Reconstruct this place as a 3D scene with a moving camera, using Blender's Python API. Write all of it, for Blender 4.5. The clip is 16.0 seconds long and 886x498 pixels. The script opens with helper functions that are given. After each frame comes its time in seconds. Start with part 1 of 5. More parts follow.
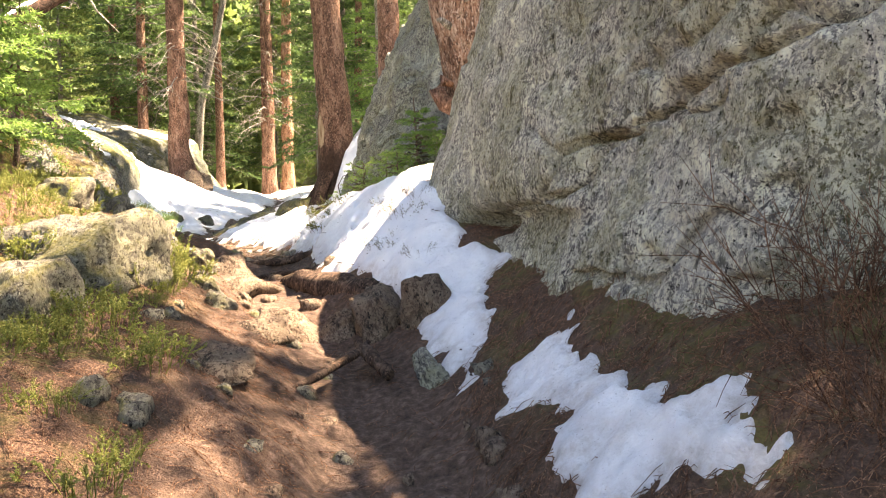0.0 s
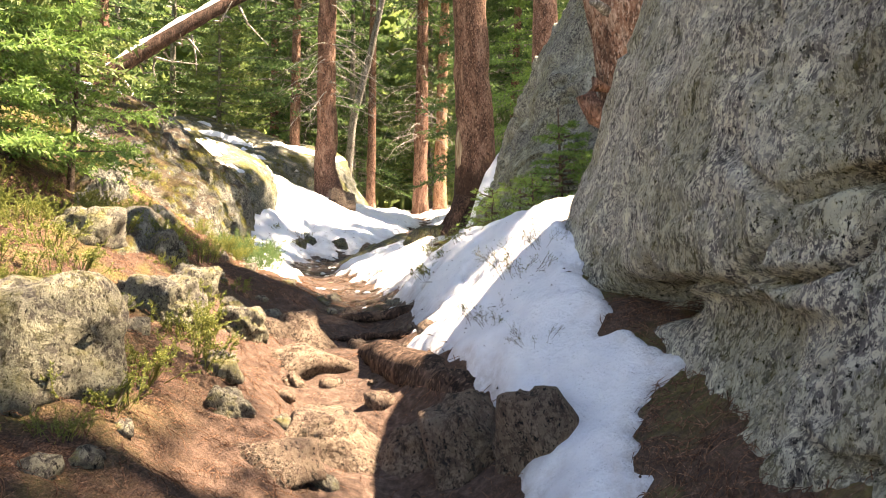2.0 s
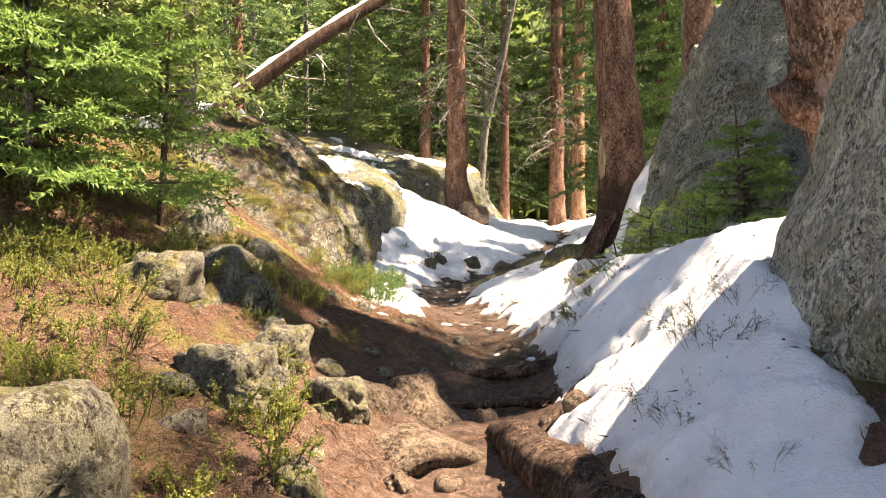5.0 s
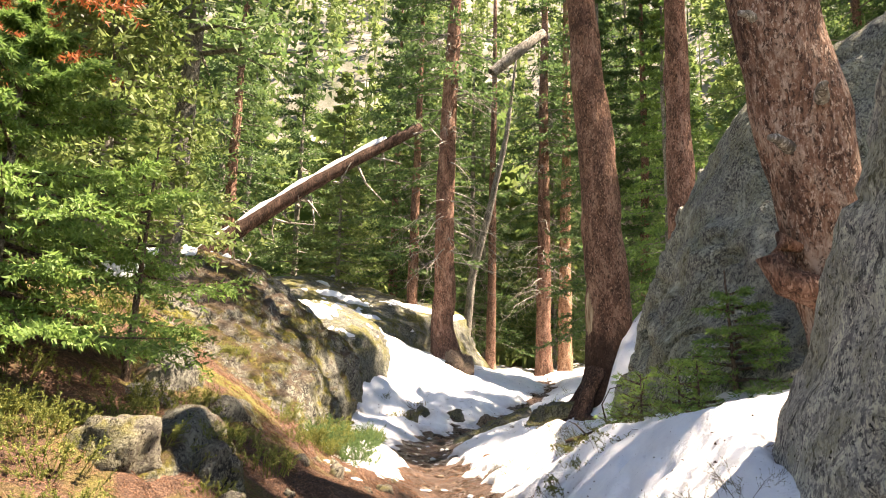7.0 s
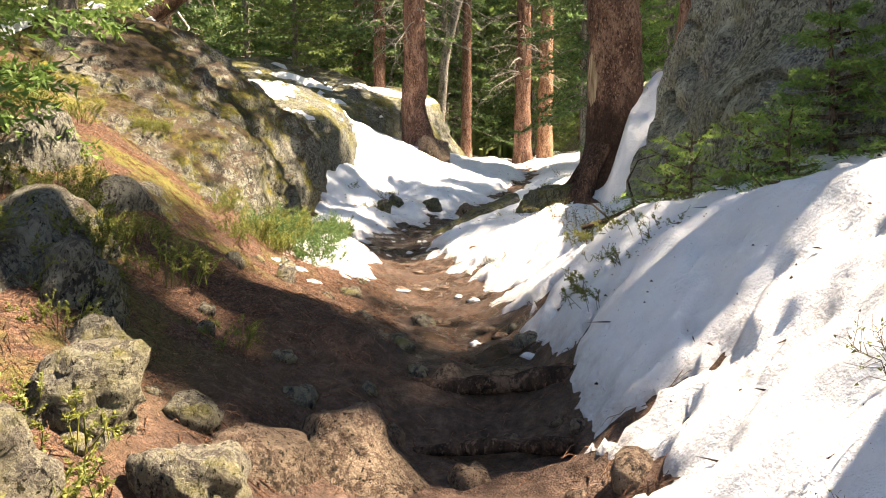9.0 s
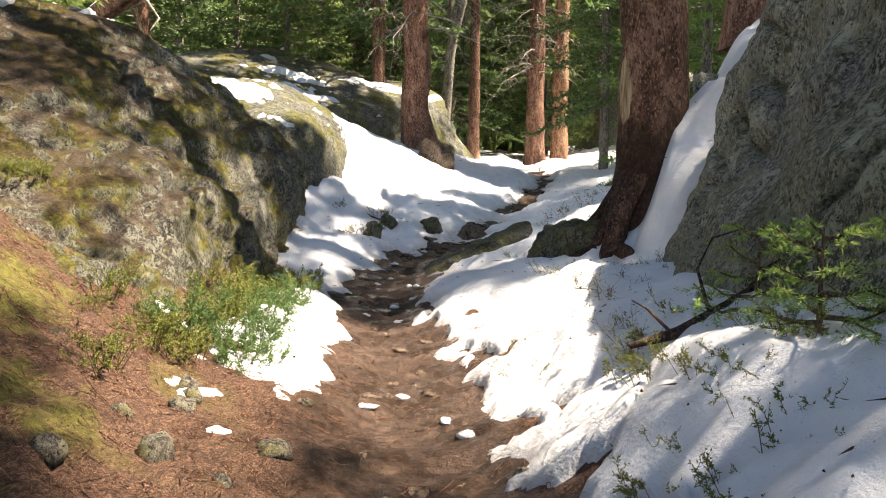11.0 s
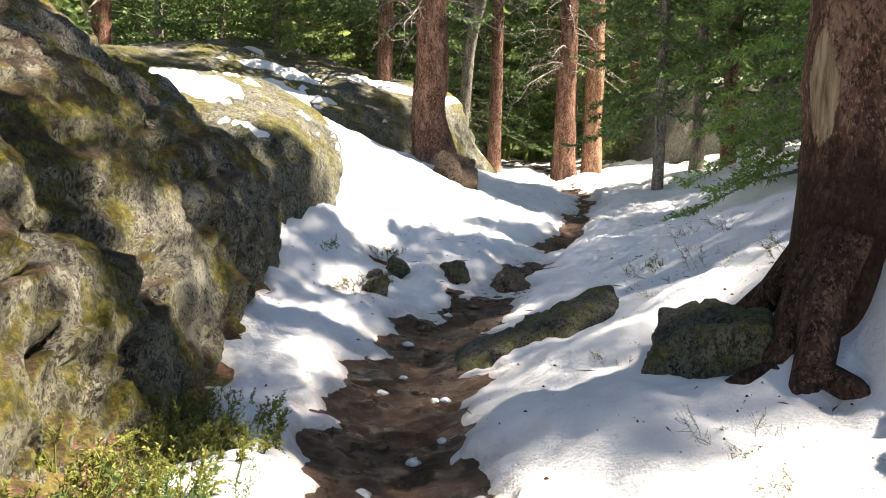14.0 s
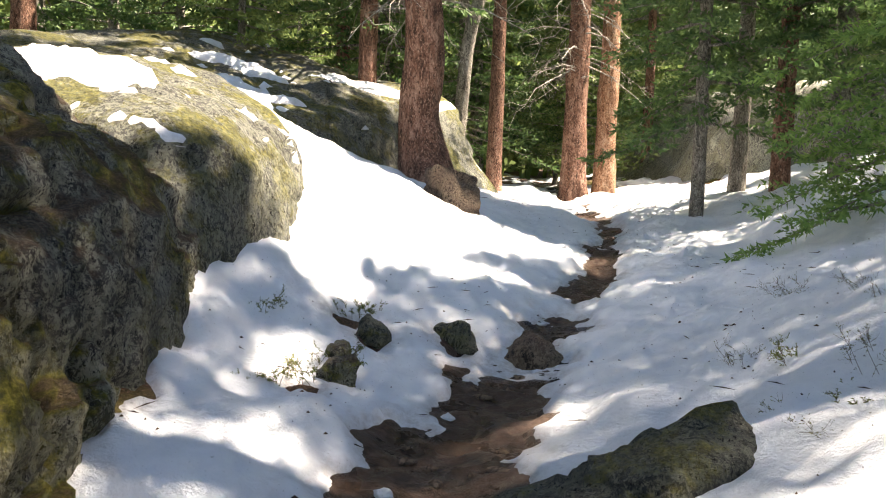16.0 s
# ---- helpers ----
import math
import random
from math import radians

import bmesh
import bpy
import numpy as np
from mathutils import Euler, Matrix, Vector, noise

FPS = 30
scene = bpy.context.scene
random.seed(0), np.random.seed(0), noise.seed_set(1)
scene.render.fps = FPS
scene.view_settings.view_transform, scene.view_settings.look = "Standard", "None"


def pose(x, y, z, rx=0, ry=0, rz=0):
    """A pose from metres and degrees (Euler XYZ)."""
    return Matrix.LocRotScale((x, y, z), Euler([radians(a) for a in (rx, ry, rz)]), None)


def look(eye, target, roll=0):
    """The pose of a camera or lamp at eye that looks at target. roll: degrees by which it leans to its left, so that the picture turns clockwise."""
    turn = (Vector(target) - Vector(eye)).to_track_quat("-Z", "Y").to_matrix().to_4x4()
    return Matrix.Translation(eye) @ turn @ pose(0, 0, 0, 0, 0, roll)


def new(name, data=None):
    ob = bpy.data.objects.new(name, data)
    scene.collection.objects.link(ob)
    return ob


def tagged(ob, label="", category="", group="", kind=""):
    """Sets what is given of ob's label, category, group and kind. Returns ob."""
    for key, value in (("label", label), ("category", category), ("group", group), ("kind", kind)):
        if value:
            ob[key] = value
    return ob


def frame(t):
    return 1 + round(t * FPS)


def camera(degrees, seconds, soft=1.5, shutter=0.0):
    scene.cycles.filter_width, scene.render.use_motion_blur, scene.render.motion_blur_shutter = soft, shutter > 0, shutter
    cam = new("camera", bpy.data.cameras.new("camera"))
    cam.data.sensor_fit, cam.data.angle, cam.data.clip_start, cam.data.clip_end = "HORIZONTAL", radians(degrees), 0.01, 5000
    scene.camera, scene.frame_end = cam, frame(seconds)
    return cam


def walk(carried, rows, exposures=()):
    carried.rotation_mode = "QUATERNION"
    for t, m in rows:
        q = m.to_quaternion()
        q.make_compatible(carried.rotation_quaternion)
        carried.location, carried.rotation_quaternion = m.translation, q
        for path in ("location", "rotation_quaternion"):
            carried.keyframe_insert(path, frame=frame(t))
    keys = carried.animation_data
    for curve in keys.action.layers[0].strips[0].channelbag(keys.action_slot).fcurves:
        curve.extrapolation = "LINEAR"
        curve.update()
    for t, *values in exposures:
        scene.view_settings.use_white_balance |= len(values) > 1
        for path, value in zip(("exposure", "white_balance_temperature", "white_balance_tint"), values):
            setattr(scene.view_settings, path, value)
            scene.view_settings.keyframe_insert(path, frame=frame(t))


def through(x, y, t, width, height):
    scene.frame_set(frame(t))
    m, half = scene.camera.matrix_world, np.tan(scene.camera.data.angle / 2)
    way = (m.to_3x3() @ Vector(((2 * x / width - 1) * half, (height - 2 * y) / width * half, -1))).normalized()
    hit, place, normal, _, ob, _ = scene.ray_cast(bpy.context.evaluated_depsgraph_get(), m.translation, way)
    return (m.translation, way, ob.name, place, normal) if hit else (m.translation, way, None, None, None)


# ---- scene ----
cam = camera(60.5, 16.0, soft=1.0)
PATH = [
    (0, (0.051, 0.31, 1.468), (0.033, 2.309, 1.417), -1.4),
    (0.5, (0.211, 0.918, 1.531), (0.076, 2.913, 1.485), 0.1),
    (1, (0.146, 1.514, 1.577), (-0.159, 3.491, 1.589), 0.0),
    (1.5, (0.122, 1.925, 1.739), (-0.256, 3.888, 1.759), -0.2),
    (2, (0.198, 2.39, 1.755), (-0.244, 4.34, 1.751), 0.7),
    (2.5, (0.134, 2.783, 1.806), (-0.378, 4.716, 1.78), 1.2),
    (3, (-0.094, 3.197, 1.88), (-0.718, 5.097, 1.867), 1.8),
    (3.2, (-0.147, 3.3, 1.924), (-0.834, 5.178, 1.914), 1.6),
    (5.3, (-0.149, 3.56, 1.98), (-0.944, 5.395, 2.002), -0.6),
    (5.5, (-0.141, 3.557, 1.981), (-0.942, 5.389, 2.045), -1.0),
    (6, (-0.138, 3.582, 2.098), (-0.948, 5.392, 2.358), -1.1),
    (6.5, (-0.121, 3.642, 2.192), (-0.884, 5.433, 2.653), 0.1),
    (7, (-0.196, 3.752, 2.126), (-0.935, 5.57, 2.511), 1.3),
    (7.1, (-0.245, 3.793, 2.108), (-0.978, 5.623, 2.446), 1.7),
    (7.5, (-0.385, 3.999, 2.042), (-1.035, 5.887, 2.16), 1.7),
    (8, (-0.46, 4.413, 1.961), (-1.025, 6.331, 1.918), 1.7),
    (8.5, (-0.597, 4.832, 2.044), (-1.207, 6.735, 1.964), 0.5),
    (8.7, (-0.715, 5.023, 2.011), (-1.361, 6.913, 1.901), 0.1),
    (10.8, (-1.32, 6.847, 2.44), (-2.038, 8.701, 2.229), -0.3),
    (11, (-1.34, 7.035, 2.512), (-2.037, 8.9, 2.326), 0.3),
    (11.5, (-1.578, 7.478, 2.508), (-2.336, 9.322, 2.35), 1.4),
    (12, (-1.823, 7.846, 2.654), (-2.591, 9.685, 2.488), 1.1),
    (12.5, (-1.993, 8.444, 2.616), (-2.723, 10.298, 2.434), 2.3),
    (13, (-2.203, 8.831, 2.752), (-2.975, 10.667, 2.572), 1.9),
    (13.5, (-2.55, 9.226, 2.851), (-3.35, 11.051, 2.688), 0.7),
    (14, (-2.685, 9.783, 2.79), (-3.387, 11.647, 2.615), 1.0),
    (14.3, (-2.775, 10.091, 2.835), (-3.44, 11.969, 2.666), 0.8),
    (14.5, (-2.863, 10.317, 2.867), (-3.523, 12.198, 2.709), 0.8),
    (14.8, (-2.99, 10.645, 2.92), (-3.641, 12.529, 2.752), 0.4),
    (15, (-3.097, 10.847, 2.933), (-3.712, 12.744, 2.788), 0.4),
    (15.5, (-3.323, 11.523, 2.916), (-3.924, 13.422, 2.731), 1.3),
    (16, (-3.649, 12.12, 2.898), (-4.321, 13.998, 2.76), 1.7),
]
EXPOSURES = [
    (0.0, 3.45, 9300, 17), (1.0, 3.3, 9100, 17), (2.0, 3.1, 8900, 17), (3.0, 2.95, 8900, 17), (5.5, 2.6, 8800, 17), (7.0, 2.65, 8400, 17), (8.5, 2.6, 8500, 15),
    (11.0, 2.2, 7900, 13), (12.5, 2.2, 7600, 14), (14.5, 2.5, 7700, 13), (16.0, 2.6, 7700, 13),
]
walk(cam, [(t, look(eye, target, roll)) for t, eye, target, roll in PATH], EXPOSURES)

# ---- world, sun, exposure ----
SUN_AZ, SUN_EL = 62.0, 60.0       # degrees from +y towards +x; above the horizon
world = bpy.data.worlds.new("sky")
scene.world = world
world.use_nodes = True
wn = world.node_tree.nodes
sky = wn.new("ShaderNodeTexSky")
sky.sky_type = "NISHITA"
sky.sun_disc = False
sky.sun_elevation = radians(SUN_EL)
sky.sun_rotation = radians(SUN_AZ)
sky.altitude = 2800
wn["Background"].inputs["Strength"].default_value = 0.085
world.node_tree.links.new(sky.outputs[0], wn["Background"].inputs["Color"])
sun = new("sun", bpy.data.lights.new("sun", "SUN"))
sun.data.energy = 5.0
sun.data.angle = radians(0.6)
sun.data.color = (1.0, 0.95, 0.88)
az, el = radians(SUN_AZ), radians(SUN_EL)
sun.matrix_world = look((math.sin(az) * math.cos(el) * 60, math.cos(az) * math.cos(el) * 60, math.sin(el) * 60), (0, 0, 0))


# ---- numbers: noise and curves ----
def _hash(ix, iy, iz):
    h = (ix * 374761393 + iy * 668265263 + iz * 2147483647) & 0xFFFFFFFF
    h = ((h ^ (h >> 13)) * 1274126177) & 0xFFFFFFFF
    h = ((h ^ (h >> 16)) * 2246822519) & 0xFFFFFFFF
    return ((h ^ (h >> 15)) & 0xFFFF) / 32767.5 - 1.0


def vnoise(x, y, z=0.0):
    """Smooth value noise in -1..1, on arrays."""
    x, y, z = np.broadcast_arrays(np.asarray(x, float), np.asarray(y, float), np.asarray(z, float))
    fx, fy, fz = np.floor(x), np.floor(y), np.floor(z)
    ix, iy, iz = fx.astype(np.int64), fy.astype(np.int64), fz.astype(np.int64)
    u, v, w = x - fx, y - fy, z - fz
    u, v, w = (a * a * a * (a * (a * 6 - 15) + 10) for a in (u, v, w))
    out = 0
    for dx in (0, 1):
        for dy in (0, 1):
            for dz in (0, 1):
                k = (u if dx else 1 - u) * (v if dy else 1 - v) * (w if dz else 1 - w)
                out = out + k * _hash(ix + dx, iy + dy, iz + dz)
    return out


def fbm(x, y, z=0.0, octaves=4, gain=0.5):
    total, amp, f = 0, 1.0, 1.0
    for k in range(octaves):
        total = total + amp * vnoise(np.asarray(x) * f + 17.3 * k, np.asarray(y) * f - 9.1 * k, np.asarray(z) * f + 4.7 * k)
        amp, f = amp * gain, f * 2.03
    return total


def smooth(a, b, x):
    t = np.clip((np.asarray(x, float) - a) / (b - a), 0, 1)
    return t * t * (3 - 2 * t)


# ---- the lie of the land ----
# the trail's middle line and its height
TRAIL_Y = [-8, 0, 3.5, 4.8, 5.9, 6.5, 7.2, 8.2, 8.6, 10, 11.3, 13.4, 14.7, 16, 17.6, 18.2, 21, 24, 28, 36, 60]
TRAIL_X = [0.1, -0.1, -0.2, -0.45, -0.85, -1.3, -1.5, -1.7, -1.85, -2.55, -3.15, -4.32, -4.72, -4.95, -4.97, -4.9, -4.87, -5.2, -6.6, -9, -14]
TRAIL_Z = [-1.0, -0.1, 0.33, 0.54, 0.70, 0.86, 1.0, 1.08, 1.2, 1.22, 1.28, 1.37, 1.45, 1.49, 1.62, 1.73, 2.1, 2.52, 2.9, 3.4, 4.6]
# slopes of the two banks: near (out to 1.3 m), middle (to 4 m), beyond
BANK_Y = [-8, 3, 6, 6.8, 7.6, 8.4, 9.4, 11, 13.3, 14.4, 17, 19, 22, 25, 30, 60]
LEFT_1 = [0.5, 0.55, 0.60, 0.58, 0.55, 0.42, 0.36, 0.30, 0.25, 0.32, 0.32, 0.27, 0.2, 0.08, 0.05, 0.05]
LEFT_2 = [0.3, 0.35, 0.40, 0.45, 0.50, 0.58, 0.68, 0.70, 0.6, 0.6, 0.75, 0.7, 0.4, 0.22, 0.1, 0.1]
RIGHT_1 = [0.5, 0.72, 0.56, 0.54, 0.80, 0.80, 0.62, 0.48, 0.26, 0.26, 0.30, 0.2, 0.1, 0.05, 0.05, 0.05]
RIGHT_2 = [0.3, 0.35, 0.2, 0.15, 0.18, 0.2, 0.32, 0.32, 0.10, 0.40, 0.48, 0.36, 0.28, 0.28, 0.2, 0.1]


def trail_x(y):
    return np.interp(y, TRAIL_Y, TRAIL_X)


def trail_d(x, y):
    """Metres to the right of the trail's middle line."""
    return x - trail_x(y)


def bank(d, y, one, two, three):
    s1, s2 = np.interp(y, BANK_Y, one), np.interp(y, BANK_Y, two)
    return s1 * np.clip(d - 0.32, 0, 0.98) + s2 * np.clip(d - 1.3, 0, 2.7) + three * np.clip(d - 4, 0, 60) ** 0.9


def ground_z(x, y, fine=True):
    x, y = np.asarray(x, float), np.asarray(y, float)
    d = trail_d(x, y)
    z = np.interp(y, TRAIL_Y, TRAIL_Z)
    z = z + bank(-d, y, LEFT_1, LEFT_2, 0.13) + bank(d, y, RIGHT_1, RIGHT_2, 0.15)
    z = z + 0.78 * np.clip(y - 60, 0, 170) + 0.35 * np.clip(-x - 45, 0, 150) + 0.3 * np.clip(x - 50, 0, 150)
    if fine:
        off = smooth(0.25, 0.8, np.abs(d))
        near = 1 - smooth(30, 60, np.hypot(x, y - 10))
        z = z + near * (0.10 * fbm(x * 0.9, y * 0.9, 1.5, 3) * off + 0.03 * fbm(x * 4, y * 4, 7.5, 3) + 0.012 * fbm(x * 14, y * 14, 3.1, 2))
        z = z + (1 - near) * 2.0 * fbm(x * 0.05, y * 0.05, 2.0, 3)
        z = z - 0.05 * (1 - off) * smooth(0.4, 0.0, np.abs(d))
        # the shelf held up by the roots of the large spruce
        z = z + 0.60 * smooth(0.85, 0.45, np.hypot(x + 1.85, y - 14.2)) * smooth(-2.08, -1.78, x)
        # the hump behind it, under the next spruce
        z = z + 1.1 * smooth(-2.0, -1.2, x) * smooth(13.9, 15.6, y) * smooth(20.5, 18.2, y)
    return z


def gz(x, y):
    return float(ground_z(x, y))


# ---- meshes ----
def put_mesh(name, verts, faces, material, smooth_shade=True, attributes=None):
    """A mesh from arrays of vertices and of triangles or quads."""
    verts, faces = np.asarray(verts, np.float32), np.asarray(faces, np.int32)
    me = bpy.data.meshes.new(name)
    n, k = faces.shape
    me.vertices.add(len(verts))
    me.vertices.foreach_set("co", verts.ravel())
    me.loops.add(n * k)
    me.loops.foreach_set("vertex_index", faces.ravel())
    me.polygons.add(n)
    me.polygons.foreach_set("loop_start", np.arange(0, n * k, k, dtype=np.int32))
    me.polygons.foreach_set("use_smooth", np.full(n, smooth_shade))
    me.update(calc_edges=True)
    for key, values in (attributes or {}).items():
        a = me.attributes.new(key, "FLOAT", "POINT")
        a.data.foreach_set("value", np.asarray(values, np.float32).ravel())
    me.materials.append(material)
    return me


def part(name, me, parent=None, label="", m=None):
    ob = new(name, me)
    if m is not None:
        ob.matrix_basis = m
    if parent is not None:
        ob.parent = parent
    return tagged(ob, label) if label else ob


def grid_faces(nu, nv, wrap=False):
    a = np.arange(nu * nv).reshape(nu, nv)
    if wrap:
        a = np.concatenate([a, a[:, :1]], 1)
    return np.stack([a[:-1, :-1], a[1:, :-1], a[1:, 1:], a[:-1, 1:]], -1).reshape(-1, 4)


def tube(points, radii, sides=8, rough=0.0, seed=0.0, grain=6.0):
    """A round, tapering limb along a line of points; closed at its end. Vertices and quads."""
    p, r = np.asarray(points, float), np.asarray(radii, float)
    t = np.gradient(p, axis=0)
    t /= np.linalg.norm(t, axis=1)[:, None] + 1e-9
    ref = np.array([0.31, 0.17, 0.93]) if abs(t[0] @ np.array([0.31, 0.17, 0.93])) < 0.9 else np.array([0.95, 0.1, 0.2])
    u = np.cross(t, ref)
    u /= np.linalg.norm(u, axis=1)[:, None]
    v = np.cross(t, u)
    a = np.linspace(0, 2 * np.pi, sides, endpoint=False)
    ring = np.cos(a)[None, :, None] * u[:, None] + np.sin(a)[None, :, None] * v[:, None]
    rr = r[:, None] * np.ones(sides)[None]
    if rough:
        q = p[:, None] + ring * r[:, None, None]
        rr = rr * (1 + rough * fbm(q[..., 0] * grain, q[..., 1] * grain, q[..., 2] * grain * 0.35 + seed, 3))
    verts = (p[:, None] + ring * rr[..., None]).reshape(-1, 3)
    faces = grid_faces(len(p), sides, True)[:, ::-1]
    tip = len(verts)
    verts = np.concatenate([verts, p[-1:]])
    last = tip - sides
    cap = [[last + k, tip, tip, last + (k + 1) % sides] for k in range(sides)]
    cap = np.array([[c[3], c[0], c[1], c[1]] for c in cap])
    return verts, faces, cap[:, [0, 1, 2]][:, ::-1]


def tris(quads):
    q = np.asarray(quads)
    return np.concatenate([q[:, [0, 1, 2]], q[:, [0, 2, 3]]])


class Heap:
    """Gathers triangles for one mesh."""

    def __init__(self):
        self.v, self.f, self.n = [], [], 0

    def add(self, verts, faces):
        self.v.append(np.asarray(verts, float))
        self.f.append(np.asarray(faces) + self.n)
        self.n += len(verts)
        return self

    def limb(self, points, radii, sides=6, rough=0.0, seed=0.0, grain=6.0):
        v, q, c = tube(points, radii, sides, rough, seed, grain)
        return self.add(v, np.concatenate([tris(q), c]))

    def mesh(self, name, material, smooth_shade=True):
        return put_mesh(name, np.concatenate(self.v), np.concatenate(self.f), material, smooth_shade)


def ico(level):
    bm = bmesh.new()
    bmesh.ops.create_icosphere(bm, subdivisions=level, radius=1.0)
    v = np.array([x.co[:] for x in bm.verts])
    f = np.array([[x.index for x in p.verts] for p in bm.faces])
    bm.free()
    return v, f


ICO = {k: ico(k) for k in (2, 3, 4, 5, 6, 7)}


def rock_shape(centre, planes, level=4, rough=0.06, grain=1.2, sharp=14.0, seed=0.0, aim=None):
    """A boulder: what is left between planes (a point, an outward normal), with its edges worn and its faces uneven."""
    d, f = ICO[level]
    if aim is not None:
        d = d + np.asarray(aim, float)      # a finer net on the side named
        d = d / np.linalg.norm(d, axis=1)[:, None]
    c = np.asarray(centre, float)
    inv = np.zeros(len(d))
    for p, n in planes:
        n = np.asarray(n, float)
        n /= np.linalg.norm(n)
        reach = max((np.asarray(p, float) - c) @ n, 0.02)
        inv += np.maximum(d @ n / reach, 1e-6) ** sharp
    r = 1 / inv ** (1 / sharp)
    v = c + d * r[:, None]
    g = grain
    k = fbm(v[:, 0] * g + seed, v[:, 1] * g, v[:, 2] * g, 5, 0.55)
    ridge = 1 - np.abs(fbm(v[:, 0] * g * 1.7 - seed, v[:, 1] * g * 1.7, v[:, 2] * g * 1.7 + 5, 3))
    seam = np.exp(-(fbm(v[:, 0] * g * 0.9 + 31 - seed, v[:, 1] * g * 0.9, v[:, 2] * g * 1.1, 3) * 16) ** 2)
    v = v + d * (rough * (k - 0.5 * ridge - 0.9 * seam))[:, None]
    return v, f


def random_planes(rng, sx, sy, sz, count=9):
    out = [((0, 0, sz), (rng.uniform(-.25, .25), rng.uniform(-.25, .25), 1)), ((0, 0, -sz), (0, 0, -1))]
    for k in range(count):
        a = 2 * math.pi * (k + rng.uniform(0, 0.8)) / count
        n = Vector((math.cos(a), math.sin(a), rng.uniform(-0.25, 0.75))).normalized()
        reach = 1 / math.sqrt((n.x / sx) ** 2 + (n.y / sy) ** 2 + (n.z / sz) ** 2)
        n2 = n * reach * rng.uniform(0.8, 1.05)
        out.append(((n2.x, n2.y, n2.z), (n.x / sx, n.y / sy, n.z / sz)))
    return out


# ---- materials ----
class Mat:
    """A small helper for node materials."""

    def __init__(self, name, rough=0.8, metallic=0.0, specular=0.3):
        self.m = bpy.data.materials.new(name)
        self.m.use_nodes = True
        self.t = self.m.node_tree
        self.b = self.t.nodes["Principled BSDF"]
        self.b.inputs["Roughness"].default_value = rough
        self.b.inputs["Specular IOR Level"].default_value = specular
        self.xyz = self.t.nodes.new("ShaderNodeTexCoord").outputs["Object"]

    def link(self, a, b):
        self.t.links.new(a, b)

    def coords(self, scale=(1, 1, 1)):
        n = self.t.nodes.new("ShaderNodeMapping")
        n.inputs["Scale"].default_value = scale
        self.link(self.xyz, n.inputs[0])
        return n.outputs[0]

    def noise(self, scale, detail=4, rough=0.6, stretch=(1, 1, 1), distort=0.0):
        n = self.t.nodes.new("ShaderNodeTexNoise")
        n.inputs["Scale"].default_value = scale
        n.inputs["Detail"].default_value = detail
        n.inputs["Roughness"].default_value = rough
        n.inputs["Distortion"].default_value = distort
        self.link(self.coords(stretch), n.inputs["Vector"])
        return n.outputs["Fac"]

    def cells(self, scale, stretch=(1, 1, 1), feature="F1", out="Distance"):
        n = self.t.nodes.new("ShaderNodeTexVoronoi")
        n.feature = feature
        n.inputs["Scale"].default_value = scale
        self.link(self.coords(stretch), n.inputs["Vector"])
        return n.outputs[out]

    def ramp(self, fac, *stops):
        n = self.t.nodes.new("ShaderNodeValToRGB")
        e = n.color_ramp.elements
        while len(e) < len(stops):
            e.new(0.5)
        for el_, (p, c) in zip(e, stops):
            el_.position = p
            el_.color = (*c, 1) if isinstance(c, tuple) else (c, c, c, 1)
        self.link(fac, n.inputs[0])
        return n.outputs[0]

    def mix(self, fac, a, b, mode="MIX"):
        n = self.t.nodes.new("ShaderNodeMix")
        n.data_type, n.blend_type = "RGBA", mode
        for sock, val in ((n.inputs[0], fac), (n.inputs[6], a), (n.inputs[7], b)):
            if isinstance(val, tuple):
                sock.default_value = (*val, 1)
            elif isinstance(val, (int, float)):
                sock.default_value = val
            else:
                self.link(val, sock)
        return n.outputs[2]

    def math(self, op, a, b=0.0):
        n = self.t.nodes.new("ShaderNodeMath")
        n.operation = op
        for sock, val in ((n.inputs[0], a), (n.inputs[1], b)):
            if isinstance(val, (int, float)):
                sock.default_value = val
            else:
                self.link(val, sock)
        return n.outputs[0]

    def attr(self, name):
        n = self.t.nodes.new("ShaderNodeAttribute")
        n.attribute_name = name
        return n.outputs["Fac"]

    def normal_z(self):
        g = self.t.nodes.new("ShaderNodeNewGeometry")
        s = self.t.nodes.new("ShaderNodeSeparateXYZ")
        self.link(g.outputs["Normal"], s.inputs[0])
        return s.outputs[2]

    def random(self, island=False):
        if island:
            return self.t.nodes.new("ShaderNodeNewGeometry").outputs["Random Per Island"]
        return self.t.nodes.new("ShaderNodeObjectInfo").outputs["Random"]

    def color(self, c):
        if isinstance(c, tuple):
            self.b.inputs["Base Color"].default_value = (*c, 1)
        else:
            self.link(c, self.b.inputs["Base Color"])
        return self

    def roughness(self, c):
        self.link(c, self.b.inputs["Roughness"])
        return self

    def bump(self, height, strength=0.5, distance=0.02):
        n = self.t.nodes.new("ShaderNodeBump")
        n.inputs["Strength"].default_value = strength
        n.inputs["Distance"].default_value = distance
        self.link(height, n.inputs["Height"])
        self.link(n.outputs[0], self.b.inputs["Normal"])
        return self


